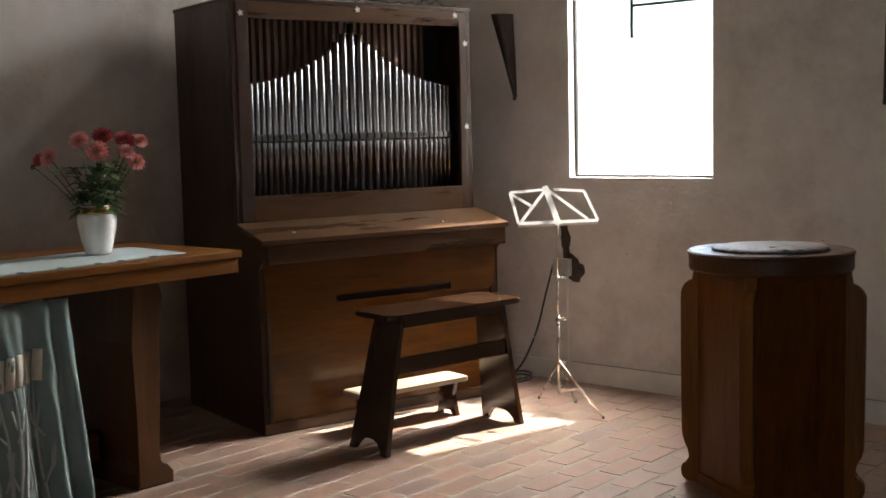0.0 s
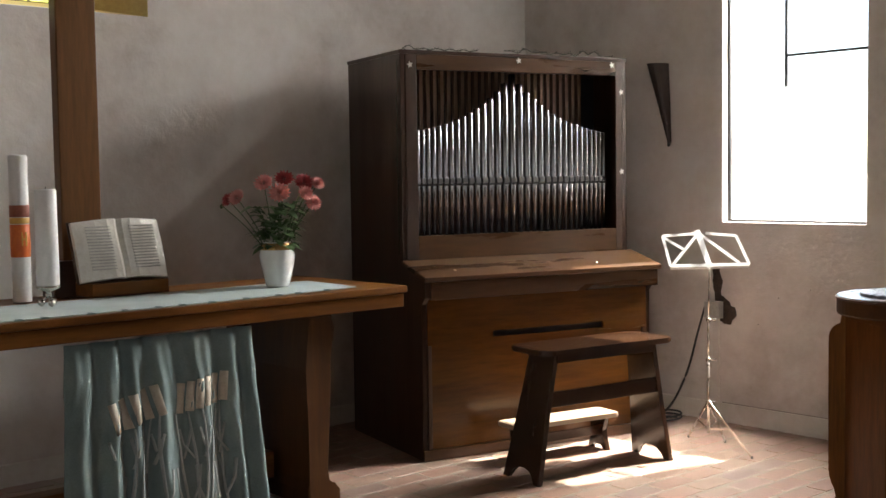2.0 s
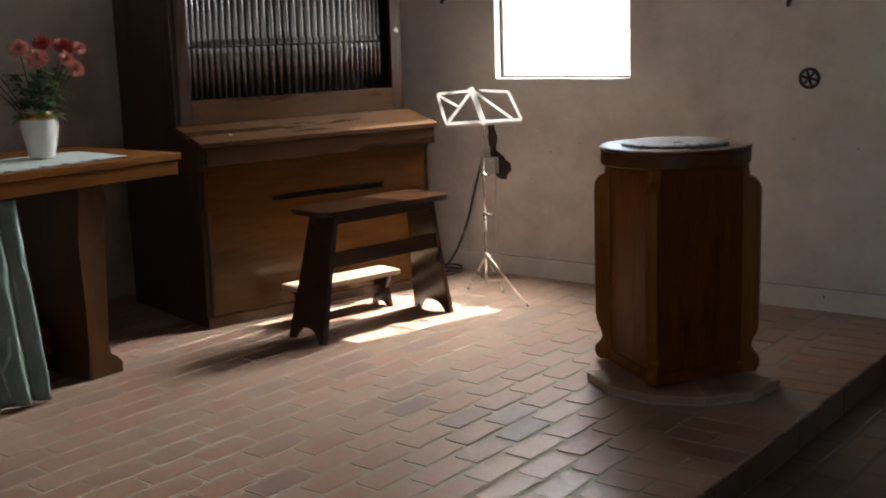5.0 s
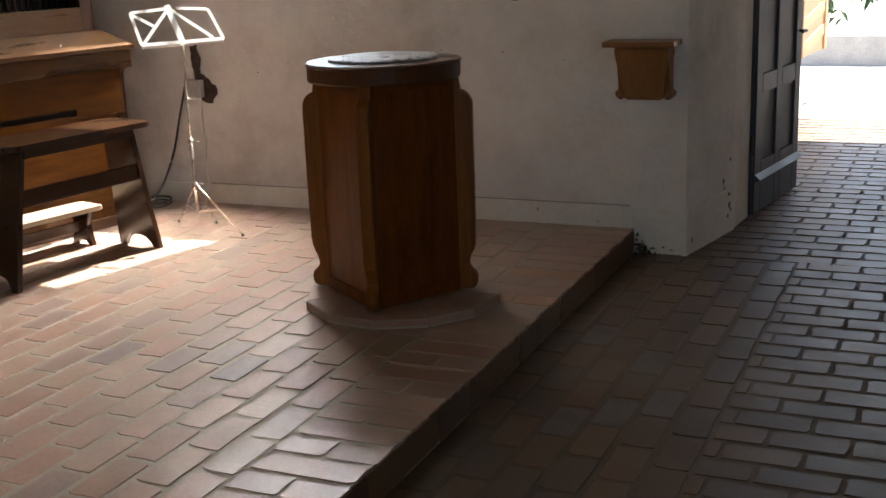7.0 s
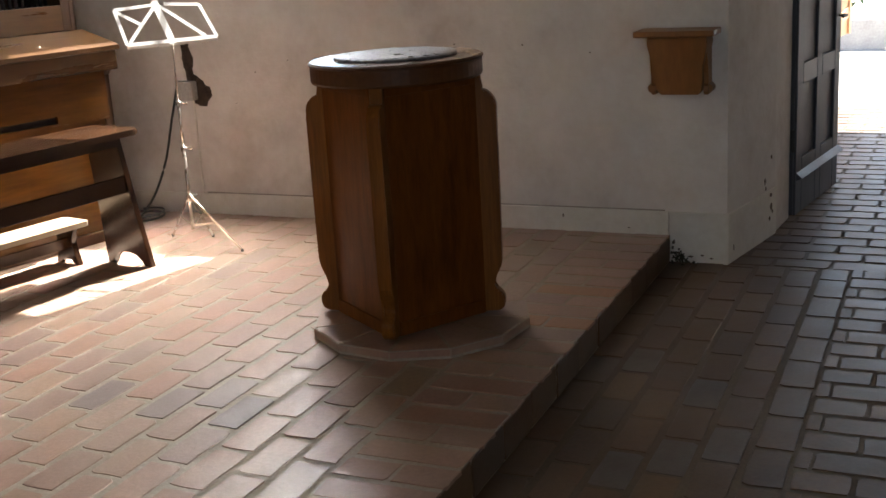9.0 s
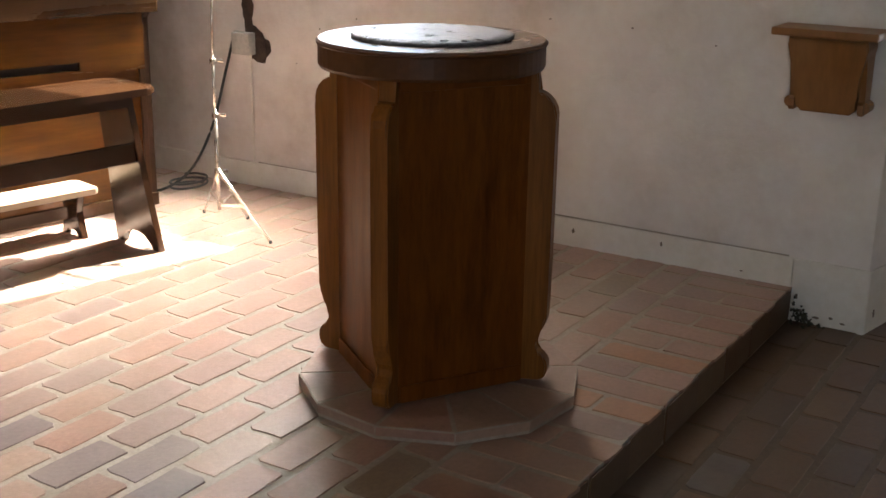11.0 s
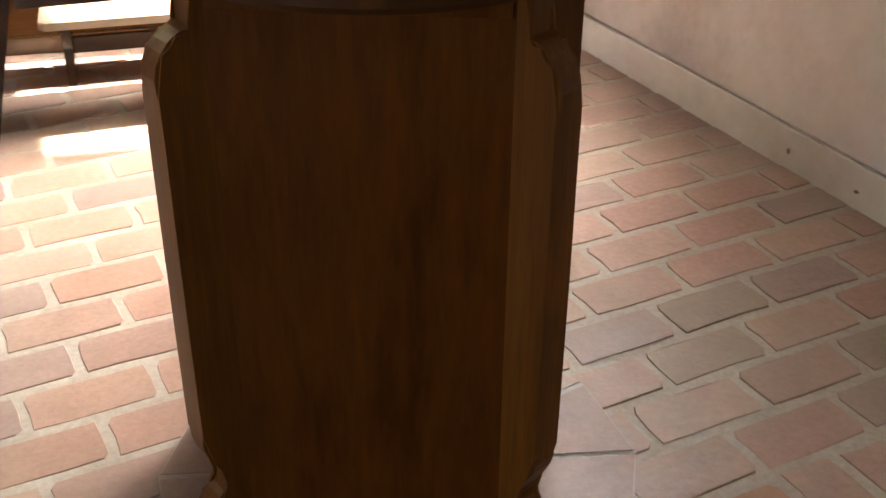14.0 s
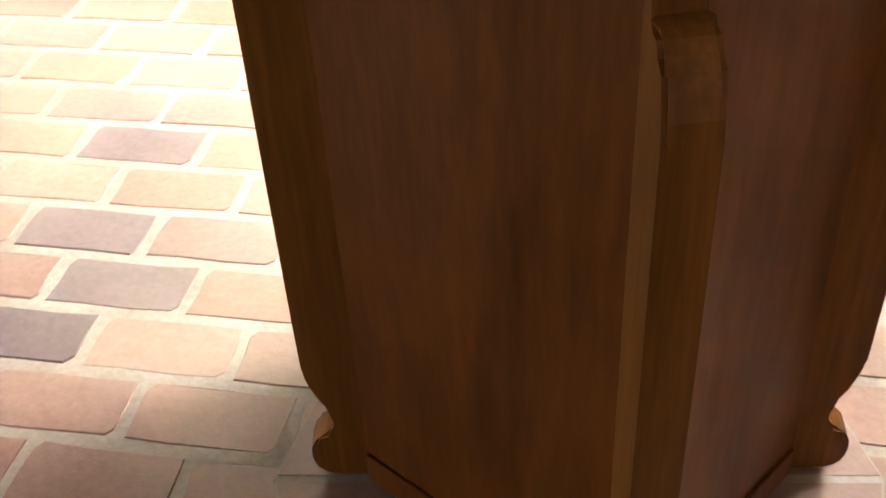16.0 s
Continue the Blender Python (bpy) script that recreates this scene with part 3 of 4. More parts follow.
for x0, x1 in ((0.0, 0.155), (0.925, 0.85)):
    sgn = 1 if x0 < 0.5 else -1
    part("end_board", slab(END, 0.03, lambda a, b, c: (x0 + (x1 - x0) * b / 0.645 + sgn * c, a, b), 0.003), M_BENCH, bench)
part("rail", boxes((0.135, 0.87, 0.05, 0.075, 0.375, 0.455), bevel=0.003), M_BENCH, bench)
part("apron", boxes((0.17, 0.835, 0.045, 0.065, 0.60, 0.644)), M_BENCH, bench)

stool = thing("footrest", pose(3.70, 3.70, 0, 0, 0, -12.0), "low wooden footrest with scalloped supports under the bench", "footrest")
part("board", slab(rounded(-0.36, 0.34, -0.095, 0.10, 0.02), 0.025, lambda a, b, c: (a, b, 0.185 + c), 0.004), M_TREAD, stool, "board coloured pale as if sunlit")
FOOT = [(-0.085, 0.0), (-0.055, 0.0), (-0.03, 0.03), (0.03, 0.03), (0.055, 0.0), (0.085, 0.0), (0.06, 0.06), (0.05, 0.11), (0.075, 0.185), (-0.075, 0.185), (-0.05, 0.11), (-0.06, 0.06)]
for x in (-0.30, 0.25):
    part("support", slab(FOOT, 0.03, lambda a, b, c: (x + c, a, b), 0.003), M_BENCH, stool)
part("rail", boxes((-0.27, 0.25, -0.015, 0.01, 0.08, 0.13)), M_BENCH, stool)

# ---- music stand ----
stand = thing("music_stand", pose(4.335, 3.166, 0), "folding nickel-plated music stand with an empty desk", "music stand")
part("pole", tube([(0, 0, 0.10), (0, 0, 0.52)], 0.0085, 10), M_STEEL, stand, smooth=True)
part("inner_pole", tube([(0, 0, 0.52), (0, 0, 0.73)], 0.0065, 10), M_STEEL, stand, smooth=True)
part("top_pole", tube([(0, 0, 0.73), (0.005, -0.005, 1.045)], 0.0045, 8), M_STEEL, stand, smooth=True)
for z in (0.27, 0.51, 0.735):
    c = part("clamp", lathe([(0.010, -0.012), (0.014, -0.010), (0.014, 0.010), (0.010, 0.012)], 12, at=(0, 0, z)), M_STEEL, stand)
    part("thumb_screw", tube([(0.012, -0.012, z), (0.03, -0.03, z)], [0.004, 0.009], 8), M_STEEL, c)
for fx, fy in ((-0.008, -0.287), (0.22, 0.04), (0.185, 0.27)):
    leg = part("leg", bar((fx * 0.03, fy * 0.03, 0.27), (fx, fy, 0.008), 0.012, 0.006, (-fy, fx, 0.01)), M_STEEL, stand)
    part("rubber_foot", lathe([(0.007, 0.0), (0.008, 0.008), (0.006, 0.016)], 8, at=(fx, fy, 0)), M_CABLE, leg)
    part("brace", bar((0, 0, 0.12), (fx * 0.5, fy * 0.5, 0.14), 0.01, 0.004, (-fy, fx, 0.01)), M_STEEL, stand)
WD, UPD = Vector((0.655, -0.755, 0)), Vector((0.33, 0.37, 0.83)).normalized()
FACE = WD.cross(UPD)


def on_desk(a, b):
    return Vector((0.005, -0.005, 1.045)) + WD * a + UPD * b


for a, b, w in (((-0.215, -0.01), (0.215, 0.0), 0.014), ((-0.215, -0.01), (-0.24, 0.18), 0.012), ((0.215, 0.0), (0.165, 0.18), 0.012), ((-0.24, 0.18), (-0.04, 0.195), 0.012), ((0.0, 0.195), (0.165, 0.18), 0.012),
        ((-0.20, 0.0), (-0.045, 0.19), 0.012), ((-0.235, 0.17), (-0.12, 0.085), 0.012), ((-0.03, 0.19), (0.16, 0.01), 0.012), ((0.0, -0.02), (-0.045, 0.215), 0.024)):
    part("desk_bar", bar(on_desk(*a), on_desk(*b), w * 1.35, 0.004, FACE), M_DESK, stand)
part("ledge", bar(on_desk(-0.215, -0.012) - FACE * 0.015, on_desk(0.215, -0.002) - FACE * 0.015, 0.012, 0.03, FACE), M_DESK, stand)

# ---- font ----
FX, FY, FZ = 3.539, 1.580, 1.031
font = thing("baptismal_font", pose(FX, FY, 0.048) @ Matrix.Diagonal((1, 1, FZ, 1)), "dark stained oak font with four scrolled corner ribs", "font")
RIB_TURN = (6.8, 98.8, 191.1, 286.5)   # the body is not quite square
RB, RW = 0.292, 0.025


def corner(k, side):
    a = radians(RIB_TURN[k % 4])
    return Vector((RB * math.cos(a) - side * RW * math.sin(a), RB * math.sin(a) + side * RW * math.cos(a)))


body = part("body", slab([tuple(corner(k, sd)) for k in range(4) for sd in (-1, 1)], 0.90, lambda a, b, c: (a, b, c)), M_FONT, font)
for k in range(4):
    p0, p1 = corner(k, 1), corner(k + 1, -1)
    along_face = (p1 - p0).normalized()
    turn = math.degrees(math.atan2(along_face.y, along_face.x))
    wide = (p1 - p0).length
    for z0, z1 in ((0.0, 0.05), (0.855, 0.90)):
        p = part("panel_moulding", boxes((0.004, wide - 0.004, -0.006, -0.001, z0, z1), bevel=0.002), M_FONT, body)
        p.matrix_local = pose(p0.x, p0.y, 0, 0, 0, turn)
RIB = [(0.27, 0.0), (0.326, 0.0), (0.354, 0.010), (0.363, 0.034), (0.361, 0.062), (0.343, 0.082), (0.323, 0.092), (0.319, 0.115), (0.337, 0.148), (0.355, 0.180), (0.357, 0.220), (0.359, 0.50), (0.359, 0.74), (0.361, 0.785), (0.343, 0.815), (0.322, 0.830), (0.304, 0.834), (0.304, 0.90), (0.27, 0.90)]
RIB = [(a + 0.006, b) for a, b in RIB]
RIB = RIB[:1] + [q for a, b in zip(RIB[1:-3], RIB[2:-2]) for q in ((a[0] * 0.75 + b[0] * 0.25, a[1] * 0.75 + b[1] * 0.25), (a[0] * 0.25 + b[0] * 0.75, a[1] * 0.25 + b[1] * 0.75))] + RIB[-3:]
for k in range(4):
    r = part("rib", slab(RIB, 2 * RW, lambda a, b, c: (a, c - RW, b), 0.005), M_FONTRIB, font, "lighter scrolled corner rib")
    r.matrix_local = pose(0, 0, 0, 0, 0, RIB_TURN[k])
part("neck", lathe([(0.295, 0.89), (0.318, 0.895), (0.318, 0.905)], 48), M_FONT, font)
part("rim", lathe([(0.316, 0.886), (0.320, 0.894), (0.320, 0.946), (0.325, 0.950), (0.325, 0.955), (0.318, 0.959), (0.0, 0.9595)], 64), M_RIM, font, "round oak rim")
part("rim_top", lathe([(0.3185, 0.9597), (0.3175, 0.9612), (0.0, 0.9615)], 64), M_FONTTOP, font, "polished top reflecting the window")
lid = part("font_cover", lathe([(0.225, 0.0), (0.23, 0.004), (0.226, 0.010), (0.19, 0.014), (0.17, 0.013), (0.10, 0.020), (0.0, 0.022)], 48), M_PEWTER, smooth=True)
lid.matrix_world = pose(FX + 0.01, FY + 0.005, 1.0397)
tagged(lid, "round pewter lid with worn relief on the font", "lid")

# ---- altar ----
altar = thing("altar_table", pose(0, 0, 0), "heavy brown oak altar table with curved slab legs", "altar")
TX0, TX1, TY0, TY1, TZ = 0.03, 2.638, 3.75, 4.69, 1.017
part("tabletop", boxes((TX0, TX1, TY0, TY1, TZ - 0.035, TZ), bevel=0.006), M_ALTAR, altar)
part("frieze", boxes((TX0 + 0.015, TX1 - 0.015, TY0 + 0.012, TY1 - 0.012, TZ - 0.105, TZ - 0.037), bevel=0.005), M_ALTAR, altar)
LEG = [(2.08, 0.0), (2.265, 0.0), (2.265, 0.05), (2.235, 0.085), (2.195, 0.10), (2.185, 0.16), (2.205, 0.35), (2.215, 0.55), (2.215, 0.70), (2.235, 0.78), (2.25, 0.84), (2.235, 0.90), (2.10, 0.90), (2.09, 0.80), (2.075, 0.65), (2.085, 0.35), (2.09, 0.12), (2.08, 0.07)]
for s in (0, 1):
    out = LEG if s == 0 else [(2 * 1.334 - a, b) for a, b in LEG]
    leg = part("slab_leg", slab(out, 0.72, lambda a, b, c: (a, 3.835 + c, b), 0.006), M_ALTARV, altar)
part("stretcher", boxes((0.60, 2.075, 4.12, 4.22, 0.09, 0.22), bevel=0.005), M_ALTAR, altar)

# altar cloths
runner = part("altar_runner", slab([(0.06, 3.79), (1.30, 3.775), (1.85, 3.81), (2.40, 3.857), (2.43, 4.10), (2.445, 4.333), (0.06, 4.35)], 0.004, lambda a, b, c: (a, b, TZ + 0.001 + c)), M_RUNNER)
rr = random.Random(17)
# lifted hem bits in darker cloth colour, standing for the shadows beneath
for i in range(13):
    x = 0.35 + i * 0.155 + rr.uniform(-0.04, 0.04)
    y = 3.783 if x < 1.5 else 3.783 + (x - 1.5) * 0.082
    part("hem_fold", slab([(x - 0.022, 0.0), (x - 0.008, 0.008), (x + 0.010, 0.007), (x + 0.024, 0.0)], 0.02, lambda a, b, c: (a, y - 0.006 + c, TZ + 0.0005 + b)), M_CLOTH, runner)
tagged(runner, "pale blue linen runner laid along the altar top", "table runner")


def fold(x, z):
    f = (0.90 - z) / 0.88
    spread = 1.0 + 0.10 * f
    xx = 1.315 + (x - 1.315) * spread
    y = 3.795 - 0.05 * f + (0.010 + 0.020 * f) * math.sin(x * 46 + 1.6 * math.sin(x * 11) + 0.5 * z) + 0.010 * f * math.sin(x * 21 + 1.0) + 0.0035 * math.sin(x * 97 + 2.5 * math.sin(z * 8 + x * 5)) + 0.002 * math.sin(z * 31 + x * 40)
    return Vector((xx, y, z))


bm = bmesh.new()
NX, NZC = 120, 24
grid = [[bm.verts.new(fold(0.88 + 0.87 * i / NX, 0.90 - 0.885 * k / NZC)) for i in range(NX + 1)] for k in range(NZC + 1)]
for k in range(NZC):
    for i in range(NX):
        bm.faces.new((grid[k][i], grid[k][i + 1], grid[k + 1][i + 1], grid[k + 1][i]))
cloth = part("altar_cloth", bm, M_CLOTH, smooth=True)
sol = cloth.modifiers.new("thickness", "SOLIDIFY")
sol.thickness = 0.003
tagged(cloth, "pale teal altar cloth embroidered with wheat ears, hanging in folds", "altar cloth")


def stitched(name, lines, width, material, parent):
    """Raised stitching that follows the folds; lines of (x, z)."""
    bm = bmesh.new()
    for line in lines:
        row = []
        for i, (x, z) in enumerate(line):
            a, b = line[max(i - 1, 0)], line[min(i + 1, len(line) - 1)]
            d = Vector((b[0] - a[0], b[1] - a[1])).normalized()
            w = width * (1 if len(line) < 4 else (0.45 + 0.55 * math.sin(math.pi * (i + 0.5) / len(line))))
            row.append([bm.verts.new(fold(x + s * d.y * w, z - s * d.x * w) + Vector((0, -0.004, 0))) for s in (-1, 0, 1)])
        for p, q in zip(row, row[1:]):
            for s in (0, 1):
                bm.faces.new((p[s], p[s + 1], q[s + 1], q[s]))
    ob = part(name, bm, material, parent, smooth=True)
    m = ob.modifiers.new("thickness", "SOLIDIFY")
    m.thickness = 0.002
    return ob


EARS = [(1.098 + 0.048 * i, -0.032, 0.515 + 0.013 * i) for i in range(5)] + [(1.375 + 0.041 * i, 0.014, 0.557 + 0.006 * i) for i in range(6)]
for i, (x0, lean, z0) in enumerate(EARS):
    sway = 1 if i % 2 else -1
    stitched("wheat_ear", [[(x0 + lean * t, z0 + 0.128 * t) for t in (0, 0.5, 1)]], 0.0165, M_WHEAT, cloth)
    stitched("wheat_stem", [[(x0 + 0.02 * math.sin(i + 3 * t), z0 * (1 - t) + 0.06 * t) for t in [k / 8 for k in range(9)]]], 0.006, M_STEM, cloth)
    stitched("wheat_stem", [[(x0 + 0.01, 0.36), (x0 + 0.03 * sway, 0.42), (x0 + 0.045 * sway, 0.49)]], 0.005, M_STEM, cloth)
    stitched("wheat_stem", [[(x0 - 0.004, 0.17), (x0 - 0.022 * sway, 0.24), (x0 - 0.03 * sway, 0.33)]], 0.005, M_STEM, cloth)
stitched("poppy", [[(1.38 + 0.02 * k, 0.07 + 0.015 * math.sin(k)) for k in range(8)]], 0.02, M_POPPY, cloth)

# cross upright behind the altar objects
cross = thing("altar_cross", pose(1.325, 4.59, TZ), "tall dark brown wooden cross standing on the altar", "cross")
part("upright", boxes((-0.098, 0.098, -0.035, 0.035, 0.06, 2.1), bevel=0.006), M_CROSS, cross)
part("socket", boxes((-0.16, 0.14, -0.07, 0.07, 0.0, 0.17), bevel=0.006), M_ORGAN, cross)

# open book on its rest
rest = thing("book_rest", pose(1.47, 4.43, TZ + 0.006, 0, 0, 3), "low brown wooden book rest on the altar runner", "book rest")
part("base_block", boxes((-0.20, 0.20, -0.06, 0.10, 0.0, 0.062), bevel=0.004), M_ALTAR, rest)
part("back_board", slab([(0.02, 0.06), (0.05, 0.06), (0.13, 0.28), (0.10, 0.28)], 0.36, lambda a, b, c: (-0.18 + c, a, b)), M_ALTAR, rest)
book = thing("open_book", pose(1.455, 4.405, TZ + 0.073, -18, 0, 3), "large open old book with cream pages", "book")
for s in (-1, 1):
    bm = bmesh.new()
    prof = [(0.0, 0.0), (0.02, 0.016), (0.06, 0.022), (0.12, 0.016), (0.19, 0.004), (0.225, -0.004)]
    for z0, z1 in ((0.0, 0.29),):
        rows_ = []
        for k in range(7):
            z = 0.005 + 0.285 * k / 6
            rows_.append([[bm.verts.new((s * a, -b - 0.022 + dd - 0.004 * math.sin(k * 1.1 + a * 20), z - 0.03 * a)) for a, b in prof] for dd in (0.0, 0.024)])
        for p, q in zip(rows_, rows_[1:]):
            for lay in (0, 1):
                for i in range(len(prof) - 1):
                    bm.faces.new((p[lay][i], p[lay][i + 1], q[lay][i + 1], q[lay][i]))
            bm.faces.new((p[0][-1], p[1][-1], q[1][-1], q[0][-1]))
            bm.faces.new((p[0][0], p[1][0], q[1][0], q[0][0]))
        for e in (rows_[0], rows_[-1]):
            for i in range(len(prof) - 1):
                bm.faces.new((e[0][i], e[0][i + 1], e[1][i + 1], e[1][i]))
    pg = part("page_block", bm, M_PAPER, book, smooth=False)
    for k in range(15):
        z = 0.045 + k * 0.0145
        part("text_line", boxes((min(s * 0.05, s * 0.175), max(s * 0.05, s * 0.175), -0.047, -0.0435, z, z + 0.005)), M_INK, pg)
part("cover", boxes((-0.235, 0.235, 0.004, 0.010, -0.004, 0.292)), M_ORGAN, book)


# candles
def candle(x, y, label):
    c = thing("altar_candle", pose(x, y, TZ + 0.006), label, "candle", "white altar candles")
    h = part("holder", lathe([(0.012, 0.035), (0.014, 0.05), (0.010, 0.062), (0.048, 0.078), (0.050, 0.086), (0.012, 0.09)], 20), M_STEEL, c, smooth=True)
    for k in range(3):
        a = 2.1 * k + 0.5
        part("ball_foot", lathe([(0.004, 0.0), (0.013, 0.007), (0.016, 0.016), (0.013, 0.026), (0.004, 0.032)], 12, at=(0.03 * math.cos(a), 0.03 * math.sin(a), 0)), M_STEEL, h, smooth=True)
        part("arm", tube([(0.03 * math.cos(a), 0.03 * math.sin(a), 0.016), (0, 0, 0.05)], 0.005, 6), M_STEEL, h)
    part("wax", lathe([(0.047, 0.09), (0.048, 0.095), (0.046, 0.492), (0.043, 0.50), (0.036, 0.496), (0.012, 0.492)], 24), M_WAX, c, smooth=True)
    part("wick", tube([(0, 0, 0.49), (0.002, 0, 0.51)], 0.0015, 5), M_CABLE, c)


candle(0.985, 4.17, "thick white altar candle in a small chrome holder")
candle(0.68, 4.07, "thick white altar candle in a small chrome holder")
easter = thing("easter_candle", pose(0.985, 4.45, TZ + 0.006), "tall white candle with red and gold wax decoration", "candle")
part("wax", lathe([(0.040, 0.0), (0.041, 0.004), (0.041, 0.645), (0.034, 0.652), (0.010, 0.648)], 28), M_WAX, easter, smooth=True)
for z0, z1, mt in ((0.20, 0.345, M_RED), (0.348, 0.375, M_GOLDWAX), (0.377, 0.43, M_MAROON)):
    part("wax_band", lathe([(0.0412, z0), (0.0428, z0 + 0.003), (0.0428, z1 - 0.003), (0.0412, z1)], 28), mt, easter, smooth=True)
part("wax_motif", boxes((-0.012, -0.006, -0.0455, -0.043, 0.25, 0.31), (0.006, 0.012, -0.0455, -0.043, 0.25, 0.31), (-0.012, 0.012, -0.0455, -0.043, 0.275, 0.283)), M_GOLDWAX, easter)

# vase of dahlias
vase = thing("flower_vase", pose(2.153, 4.168, TZ + 0.006), "white glazed vase with a gilt neck holding dahlias", "vase")
part("vase_body", lathe([(0.052, 0.0), (0.058, 0.004), (0.068, 0.05), (0.082, 0.11), (0.088, 0.15), (0.084, 0.185), (0.072, 0.212), (0.070, 0.222), (0.063, 0.222), (0.064, 0.19), (0.05, 0.15)], 32), M_CHINA, vase, smooth=True)
part("gilt_neck", lathe([(0.0860, 0.183), (0.0835, 0.193), (0.0745, 0.211), (0.0725, 0.216)], 32), M_GILT, vase, "ochre and gold band", smooth=True)
bouquet = thing("dahlia_bouquet", pose(2.153, 4.168, TZ + 0.20), "salmon and crimson dahlias with dark green leaves", "flowers")
VR = Vector((0.72, -0.69, 0))
VF = Vector((0.69, 0.72, 0))
HEADS = [(-0.235, 0.235, 0, M_CRIMSON, 0.035), (-0.185, 0.245, -0.04, M_PINK, 0.042), (-0.055, 0.315, -0.02, M_PINK, 0.045), (0.035, 0.335, 0.05, M_CRIMSON, 0.045), (0.03, 0.265, -0.07, M_PINK, 0.05), (0.135, 0.315, 0.03, M_CRIMSON, 0.046), (0.20, 0.31, 0.05, M_PINK, 0.035), (0.155, 0.262, -0.05, M_PINK, 0.036), (0.185, 0.215, -0.02, M_PINK, 0.042), (-0.27, 0.205, 0.02, M_LEAF, 0.015)]


def dahlia(centre, out, mat, r, stem_from, rnd):
    s = part("stem", tube(bezier([stem_from, stem_from.lerp(centre, 0.5) + Vector((0, 0, 0.02)), centre], 5), 0.003, 5), M_LEAF, bouquet)
    bm = bmesh.new()
    q = out.to_track_quat("Z", "Y").to_matrix()
    for ring in range(5):
        n = 16 - 2 * ring
        tilt = radians(8 + 17 * ring)
        ln = r * (1.0 - 0.13 * ring)
        for i in range(n):
            a = 2 * math.pi * (i + 0.5 * (ring % 2)) / n + rnd.uniform(-0.08, 0.08)
            d = Vector((math.cos(a) * math.cos(tilt), math.sin(a) * math.cos(tilt), math.sin(tilt)))
            w = Vector((-math.sin(a), math.cos(a), 0)) * r * 0.17
            up = Vector((0, 0, r * 0.06))
            pts = [d * ln * 0.15, d * ln * 0.6 + w - up, d * ln + up, d * ln * 0.6 - w - up]
            vs = [bm.verts.new(centre + q @ p) for p in pts]
            bm.faces.new(vs)
    head = part("flower_head", bm, mat, s)
    return head


rnd = random.Random(7)
for a, z, dep, mt, r in HEADS:
    c = VR * a + VF * dep + Vector((0, 0, z - 0.0))
    o = (c.normalized() * 0.5 - VF * 0.9 + Vector((0, 0, 0.25)) + VR * a * 1.5).normalized()
    dahlia(c, o, mt, r * 1.22, Vector((c.x * 0.12, c.y * 0.12, -0.05)), rnd)


def leaf(bm, base, d, length, width, rnd):
    d = d.normalized()
    s = d.cross(Vector((0, 0, 1))).normalized() * width
    n = s.cross(d).normalized()
    sag = Vector((0, 0, -length * 0.35))
    pts = [base, base + d * length * 0.4 + s + n * width * 0.3, base + d * length * 0.4, base + d * length * 0.4 - s + n * width * 0.3, base + d * length * 0.75 + s * 0.7 + sag * 0.4, base + d * length * 0.75 + sag * 0.4, base + d * length * 0.75 - s * 0.7 + sag * 0.4, base + d * length + sag]
    v = [bm.verts.new(p) for p in pts]
    for f in ((0, 1, 2), (0, 2, 3), (1, 4, 5, 2), (2, 5, 6, 3), (4, 7, 5), (5, 7, 6)):
        bm.faces.new([v[i] for i in f])


for i in range(120):
    bm = bmesh.new()
    a = rnd.uniform(0, 2 * math.pi)
    h = rnd.uniform(-0.01, 0.20)
    rad = rnd.uniform(0.01, 0.055) * (1 + 4.0 * max(0, h))
    base = Vector((rad * math.cos(a), rad * math.sin(a), h))
    d = Vector((math.cos(a), math.sin(a), rnd.uniform(0.0, 0.9)))
    leaf(bm, base, d, rnd.uniform(0.07, 0.13), rnd.uniform(0.018, 0.034), rnd)
    part("leaf", bm, M_LEAF, bouquet)


# ---- things on the window wall ----
def sconce(y, z_tip, m_label, side=1):
    w = thing("wall_sconce", pose(WX - 0.001, y, z_tip), m_label, "wall sconce", "wall sconces")
    n = 10
    bm = bmesh.new()
    rings = []
    for z, r, dy in ((0.0, 0.012, 0.0), (0.25, 0.040, 0.035), (0.50, 0.068, 0.075), (0.512, 0.070, 0.077)):
        rings.append([bm.verts.new((-r * 1.5 * math.sin(math.pi * i / n), side * (dy + r * math.cos(math.pi * i / n)), z)) for i in range(n + 1)])
    for p, q in zip(rings, rings[1:]):
        for i in range(n):
            bm.faces.new((p[i], p[i + 1], q[i + 1], q[i]))
        bm.faces.new((p[0], q[0], q[-1], p[-1]))
    bm.faces.new(rings[0])
    bm.faces.new(rings[-1])
    part("shade", bm, M_WEDGE, w)
    part("tip", lathe([(0.006, -0.02), (0.011, -0.012), (0.011, 0.004), (0.006, 0.008)], 10, at=(-0.012, 0, 0)), M_IRON, w)


sconce(3.955, 1.745, "dark wedge-shaped wall sconce beside the organ")
sconce(1.665, 1.64, "dark wedge-shaped wall sconce beyond the window", -1)

vent = thing("wall_rosette", pose(WX - 0.001, 1.545, 1.245, 0, -90, 0), "small round dark iron rosette on the wall", "rosette")
bm = bmesh.new()
for i in range(24):
    a0, a1 = 2 * math.pi * i / 24, 2 * math.pi * (i + 1) / 24
    q = [[bm.verts.new((r * math.cos(a), r * math.sin(a), z)) for r, z in ((0.040, 0.0), (0.042, 0.012), (0.056, 0.012), (0.058, 0.0))] for a in (a0, a1)]
    for k in range(3):
        bm.faces.new((q[0][k], q[0][k + 1], q[1][k + 1], q[1][k]))
